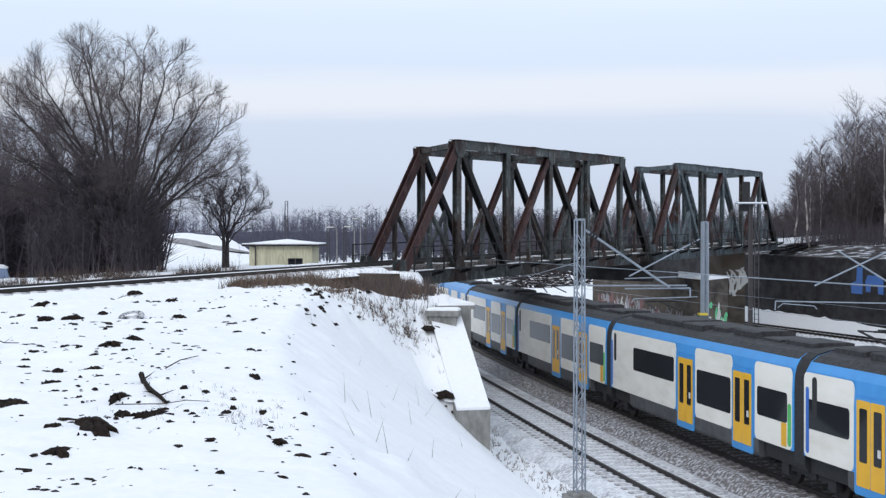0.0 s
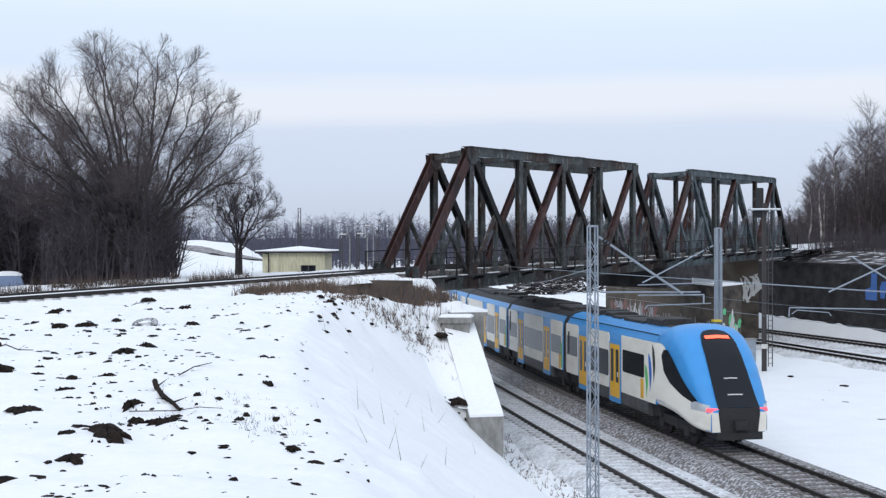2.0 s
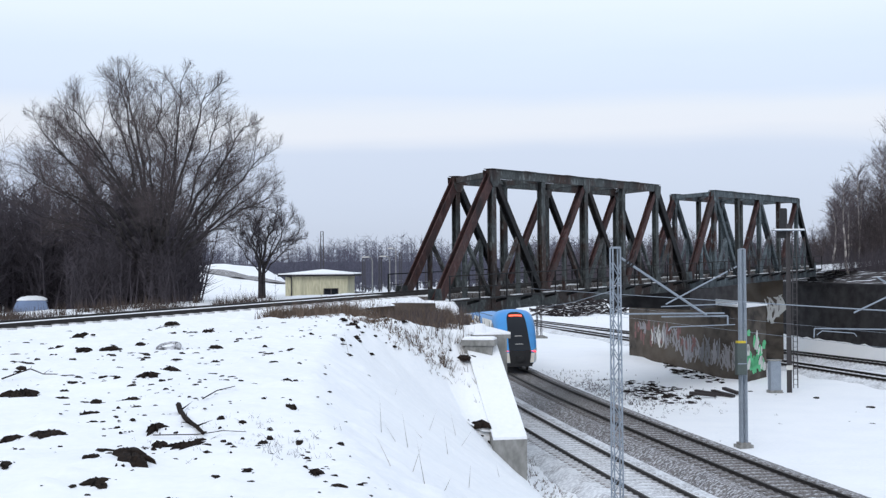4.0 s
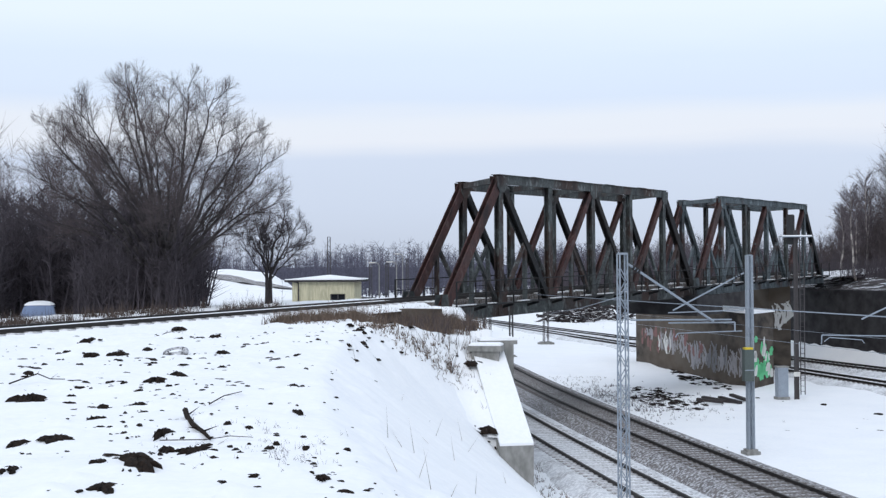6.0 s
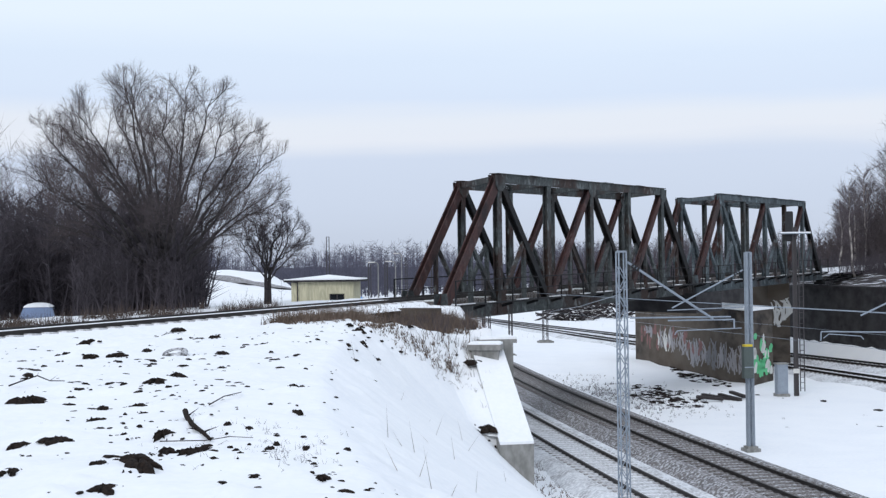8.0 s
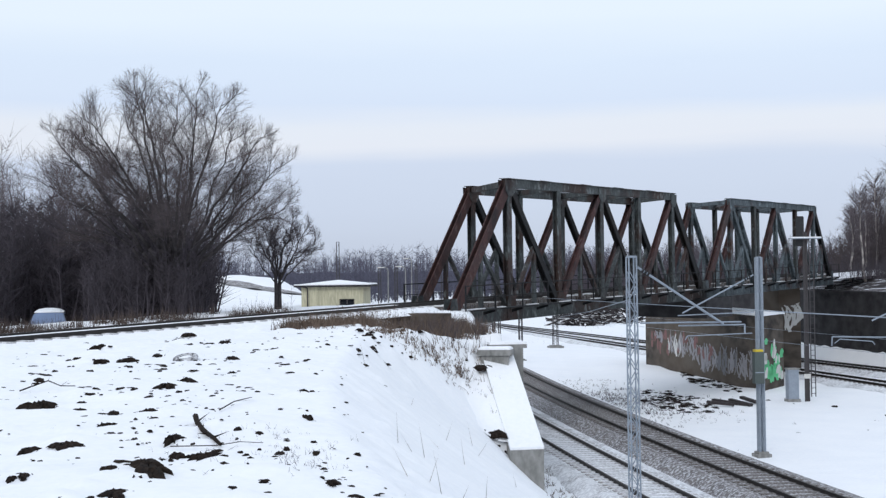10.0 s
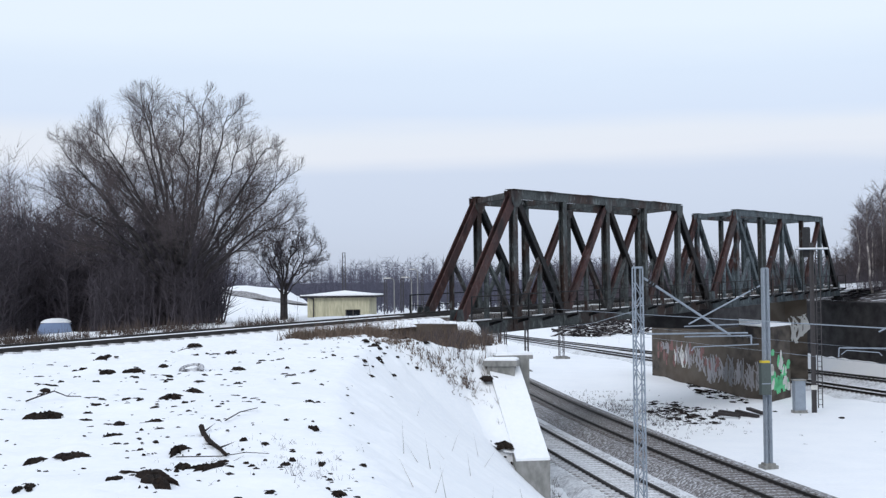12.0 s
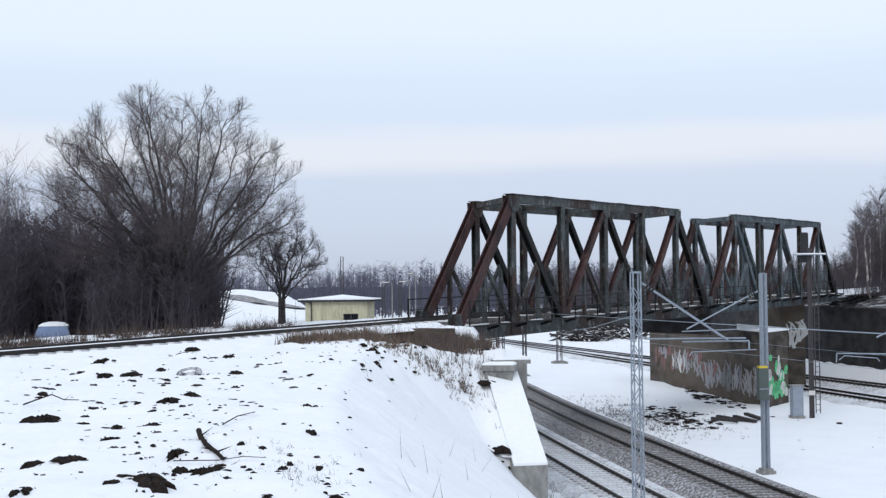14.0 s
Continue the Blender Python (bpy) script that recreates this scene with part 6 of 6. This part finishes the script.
def field_clods():
    rng = random.Random(77)
    m = Mesh()
    for i in range(2300):
        y = 11 + 31 * rng.random() ** 1.15
        x = y * (-0.37 + 0.40 * rng.random())
        pl = Vector((x, y, 0))
        if (pl - Vector((MID.x, MID.y, 0))).dot(RIGHT) < 2.2 or x > lerp_table(CREST, y) + 0.4:
            continue
        if noise.noise(pl * 0.55) + 0.5 * noise.noise(pl * 1.7) < rng.uniform(-0.2, 0.5):
            continue
        w = 0.025 + abs(rng.gauss(0, 0.05)) * (1.35 if y > 22 else 0.6)
        c = clod_mesh(rng, w, w * rng.uniform(0.8, 2.4), w * rng.uniform(0.1, 0.35), 8)
        z = ground_z(x, y) + 0.005
        a = rng.uniform(0, 3.1)
        ca, sa = math.cos(a), math.sin(a)
        m.add([(ca * u - sa * v + x, sa * u + ca * v + y, e + z) for u, v, e in c.v], c.f)
    for cx, cy, cw, cd, ch in CLODS:
        for k in range(5):
            a, e = rng.uniform(0, 6.28), rng.uniform(0.5, 0.9)
            x, y = cx + cw * e * math.cos(a), cy + cd * e * math.sin(a)
            c = clod_mesh(rng, cw * rng.uniform(0.06, 0.2), cw * rng.uniform(0.08, 0.25), ch * rng.uniform(0.15, 0.4), 8)
            z = ground_z(x, y)
            m.add([(u + x, v + y, g + z) for u, v, g in c.v], c.f)
    for i in range(26):
        y = rng.uniform(38, 45)
        x = lerp_table(CREST, y) + rng.uniform(-0.6, 0.8)
        w = 0.06 + abs(rng.gauss(0, 0.1))
        c = clod_mesh(rng, w, w, w * 0.3)
        z = ground_z(x, y) + 0.02
        m.add([(u + x, v + y, e + z) for u, v, e in c.v], c.f)
    return solid("soil_crumbs", m, DIRT, "scattered dark crumbs of soil in the snow", "soil", "stuff")


CLODS = [(-6.78, 21.3, 0.56, 0.5, 0.15), (-3.36, 14.45, 0.40, 0.75, 0.11), (-3.39, 13.0, 0.24, 0.3, 0.06), (-3.23, 15.33, 0.22, 0.3, 0.07), (-2.86, 15.18, 0.16, 0.35, 0.09), (-3.02, 15.48, 0.15, 0.2, 0.05)]
CLODS += [(-3.54, 16.62, 0.17, 0.3, 0.11), (-4.87, 16.29, 0.40, 0.3, 0.06), (-5.28, 16.15, 0.17, 0.25, 0.07), (-4.74, 13.86, 0.12, 0.2, 0.05), (-4.65, 14.0, 0.13, 0.2, 0.05), (-3.79, 14.33, 0.15, 0.2, 0.05)]
CLODS += [(-5.17, 23.7, 0.37, 0.4, 0.10), (-5.01, 24.9, 0.33, 0.4, 0.10), (-4.75, 20.4, 0.2, 0.2, 0.07), (-4.38, 19.15, 0.14, 0.2, 0.05), (-9.42, 34.8, 0.36, 0.4, 0.17), (-8.05, 30.0, 0.28, 0.3, 0.1)]
CLODS += [(-7.46, 30.1, 0.40, 0.3, 0.1), (-7.97, 39.8, 0.42, 0.4, 0.09), (-5.11, 30.85, 0.28, 0.3, 0.08), (-4.07, 11.53, 0.9, 0.8, 0.13), (1.5, 45.1, 0.8, 0.5, 0.16), (1.85, 42.1, 0.75, 0.5, 0.2)]
SMALL_CLODS = [(-7.04, 31.35, 0.2), (-5.95, 20.65, 0.13), (-5.2, 19.94, 0.19), (-2.53, 17.37, 0.1), (-2.02, 15.72, 0.11), (-2.01, 19.04, 0.14), (-2.44, 22.17, 0.13), (-6.05, 35.14, 0.25), (-6.38, 34.66, 0.25), (-7.5, 36.05, 0.3)]
SMALL_CLODS += [(-4.86, 18.25, 0.15), (-2.21, 13.34, 0.1), (-1.94, 13.82, 0.07), (-1.21, 13.82, 0.12), (-8.64, 27.05, 0.23), (-2.3, 35.2, 0.2), (-1.6, 37.5, 0.16), (-2.6, 40.5, 0.22), (-2.0, 33.0, 0.16), (-1.4, 31.0, 0.14)]
CLODS += [(a, b, w, w * 1.4, w * 0.42) for a, b, w in SMALL_CLODS]
field_clods()
for k, (cx, cy, cw, cd, ch) in enumerate(CLODS):
    clod(cx, cy, cw, cd, ch, 200 + k)


# ---- litter on the field ----
def branch(name, label, pts, r, seed):
    m = Mesh()
    rng = random.Random(seed)
    q = [Vector((x, y, ground_z(x, y) + 0.03 + dz)) for x, y, dz in pts]
    for i, (a, b) in enumerate(zip(q, q[1:])):
        m.tube(a, b, r * (1 - 0.6 * i / len(q)), r * (1 - 0.6 * (i + 1) / len(q)), 6)
        if i:
            m.twig(a, a + Vector((rng.gauss(0, 0.12), rng.gauss(0, 0.12), rng.uniform(0.02, 0.15))), r * 0.4)
    return solid(name, m, DIRT, label, "branch")


branch("fallen_branch", "thick dark rotten branch half sunk in the snow", [(-3.55, 18.2, 0.07), (-3.47, 17.9, 0.02), (-3.30, 17.4, 0.01), (-3.15, 17.0, 0.03), (-3.02, 16.65, 0.0), (-2.87, 16.35, 0.02)], 0.045, 1)
branch("fallen_stick", "thin bare stick lying on the snow", [(-3.53, 20.05, 0.0), (-3.4, 20.7, 0.03), (-3.23, 21.5, 0.02)], 0.011, 2)
branch("fallen_stick", "long thin stick lying on the snow", [(-3.5, 16.25, 0.0), (-2.9, 16.2, 0.03), (-2.6, 16.28, 0.02), (-2.3, 16.25, 0.01)], 0.008, 3)
branch("fallen_stick", "bent pale stick arching out of the snow", [(-7.8, 23.3, 0.0), (-7.6, 23.35, 0.07), (-7.3, 23.4, 0.12), (-7.05, 23.35, 0.08), (-6.74, 23.2, 0.0)], 0.016, 4)


TYRE = mat("frosted_rubber", (0.05, 0.05, 0.055), 0.9, fine=9, coarse=4, bump=0, light=(0.6, 0.6, 0.62), spread=(0.42, 0.6), amount=0.9)


def old_tyre(x, y):
    m = Mesh()
    n, k = 22, 8
    rings = [[((0.24 + 0.075 * math.cos(6.2832 * j / k)) * math.cos(6.2832 * i / n), (0.24 + 0.075 * math.cos(6.2832 * j / k)) * math.sin(6.2832 * i / n), 0.08 * math.sin(6.2832 * j / k)) for j in range(k)] for i in range(n + 1)]
    m.loft(rings, caps=False)
    ob = solid("old_tyre", m, TYRE, "old black tyre half buried in the snow", "tyre", smooth=True)
    ob.matrix_basis = pose(x, y, ground_z(x, y) + 0.02, 12, -6, 0)
    s = Mesh()
    s.loft([[(0.22 * k2 * math.cos(6.2832 * i / 14), 0.22 * k2 * math.sin(6.2832 * i / 14), z) for i in range(14)] for k2, z in ((1.0, -0.02), (0.7, 0.04), (0.1, 0.06))])
    part("snow_filling", s, SNOW, ob, "snow lying inside the tyre", smooth=True)




def churned_soil():
    """Clods thrown up in the snow near the edge of the embankment."""
    rng = random.Random(71)
    m = Mesh()
    for i in range(70):
        y = rng.gauss(16.3, 1.5)
        x = y * rng.gauss(-0.165, 0.04)
        w = 0.025 + 0.10 * rng.random() ** 2.5
        c = clod_mesh(rng, w, w * rng.uniform(0.6, 1.3), w * rng.uniform(0.2, 0.5), 9)
        z = ground_z(x, y)
        m.add([(u + x, v + y, e + z) for u, v, e in c.v], c.f)
    return solid("churned_soil", m, DIRT, "small dark clods of churned soil in the snow", "soil", "stuff")


churned_soil()
old_tyre(-6.2, 30.6)


def weed_spots(rng):
    k = rng.random()
    if k < 0.6:
        return rng.gauss(-2.4, 0.55), rng.gauss(16.4, 0.8), rng.uniform(0.2, 1.0)
    if k < 0.8:
        return rng.gauss(-1.66, 0.16), rng.gauss(15.1, 0.4), rng.uniform(0.5, 1.3)
    return rng.gauss(-6, 2.2), rng.gauss(28, 5), rng.uniform(0.2, 0.6)


grass_patch("dead_weeds", "short dark dead weeds poking through the snow", 150, weed_spots, 0.13, 58, TWIG_DARK, 0.0035)


# ---- rubble and scrap round the pier ----
def dark_patch(name, label, cx, cy, rx, ry, n, seed, zoff=0.0):
    rng = random.Random(seed)
    m = Mesh()
    for i in range(n):
        a, f = rng.uniform(0, 6.28), rng.random() ** 0.6
        x, y = cx + rx * f * math.cos(a), cy + ry * f * math.sin(a)
        w = 0.06 + 0.4 * rng.random() ** 2
        c = clod_mesh(rng, w, w * rng.uniform(0.8, 2.6), w * rng.uniform(0.06, 0.2))
        z = ground_z(x, y) + zoff
        m.add([(u + x, v + y, e + z) for u, v, e in c.v], c.f)
    return solid(name, m, DIRT, label, "soil", "stuff")


dark_patch("bare_soil", "dark bare soil and dead weeds below the pier", 14.6, 78.0, 2.0, 7.5, 420, 301)
dark_patch("bare_soil", "dark strip of bare soil along the pier's foot", 19.6, 92.0, 1.2, 9.0, 260, 302)
dark_patch("bare_soil", "scattered dark clods on the snow beside the tracks", 21.0, 66.0, 7.0, 12.0, 34, 303, -0.02)


def planks():
    for k, (x, y, l, a) in enumerate(((17.4, 75.5, 2.6, -52), (17.9, 75.0, 2.2, -70), (16.6, 74.6, 1.6, -30), (18.6, 75.8, 2.0, -78))):
        m = Mesh()
        m.box((0, 0, 0.1 + 0.03 * k), (l, 0.26, 0.16))
        ob = solid("old_sleeper_beam", m, BARK, "dark old timber beam lying in the snow", "timber", group="old timbers by the pier")
        ob.matrix_basis = pose(x, y, ground_z(x, y), 0, 3, a)


planks()


def timber_heap(x, y, w, n, seed):
    """A low heap of broken timbers and scrap plates with snow lying on it."""
    rng = random.Random(seed)
    t = thing("scrap_heap", "dark heap of broken timber and scrap dusted with snow", "scrap heap", "scrap heaps beyond the bridge", at=Matrix.Translation((x, y, ground_z(x, y) - 0.1)))
    m, snow = Mesh(), Mesh()
    for i in range(n):
        u, v = rng.gauss(0, 0.34) * w, rng.gauss(0, 0.34) * w
        top = max(0.15, 1.7 * math.exp(-(u * u + v * v) / (0.22 * w * w)))
        c = Vector((u, v, top * rng.random() ** 0.6))
        a, tilt = rng.uniform(0, 3.14), rng.gauss(0, 0.22)
        d = Vector((math.cos(a) * math.cos(tilt), math.sin(a) * math.cos(tilt), math.sin(tilt))) * rng.uniform(0.7, 2.4)
        thick = rng.uniform(0.10, 0.30)
        m.beam(c - d, c + d, thick * rng.uniform(0.8, 2.0), thick)
        if rng.random() < 0.5:
            e = Vector((0, 0, thick * 0.5 + 0.04))
            snow.beam(c - d * 0.8 + e, c + d * 0.7 + e, thick * 1.1, 0.07)
    tagged(part("rubble", m, SCRAP, t), kind="stuff")
    tagged(part("snow_dusting", snow, SNOW, t, "snow lying on the timbers"), kind="stuff")


SCRAP = mat("rotten_timber", (0.035, 0.030, 0.032), 0.95, fine=6, coarse=1.5, bump=0.1, gloss=0.1, light=(0.11, 0.10, 0.10))
heap_rng = random.Random(91)
for k in range(15):
    hy = heap_rng.uniform(192, 275)
    timber_heap(hy * heap_rng.uniform(0.1, 0.148), hy, heap_rng.uniform(2.4, 5.0), 46, 400 + k)


def scrap_low(rng):
    y = rng.uniform(140, 215)
    return y * rng.uniform(0.045, 0.16), y, rng.uniform(0.08, 0.2)


thicket("plain_weeds", "sparse dead weeds on the snowy plain beyond the bridge", 110, scrap_low, 2.6, 62, TWIG, 14, 0.03)


def blue_tag():
    """Two fat blue strokes of old spray paint on the far retaining wall."""
    for k, loop in enumerate(([(95.9, 2.5), (95.9, 4.6), (96.7, 4.6), (96.8, 3.5), (97.6, 3.3), (97.5, 2.5)], [(93.0, 2.6), (93.0, 3.6), (93.5, 4.0), (95.2, 4.0), (95.5, 3.5), (95.4, 2.7), (94.8, 2.7), (94.7, 3.3), (93.8, 3.3), (93.7, 2.6)])):
        m = Mesh()
        m.prism([(far_wall(y) - 0.006, y, z) for y, z in loop], (-0.004 - 0.001 * k, 0, 0))
        part("blue_graffiti", m, SPRAY_BLUE, FAR_WALL, "blue spray paint")


blue_tag()


motions()
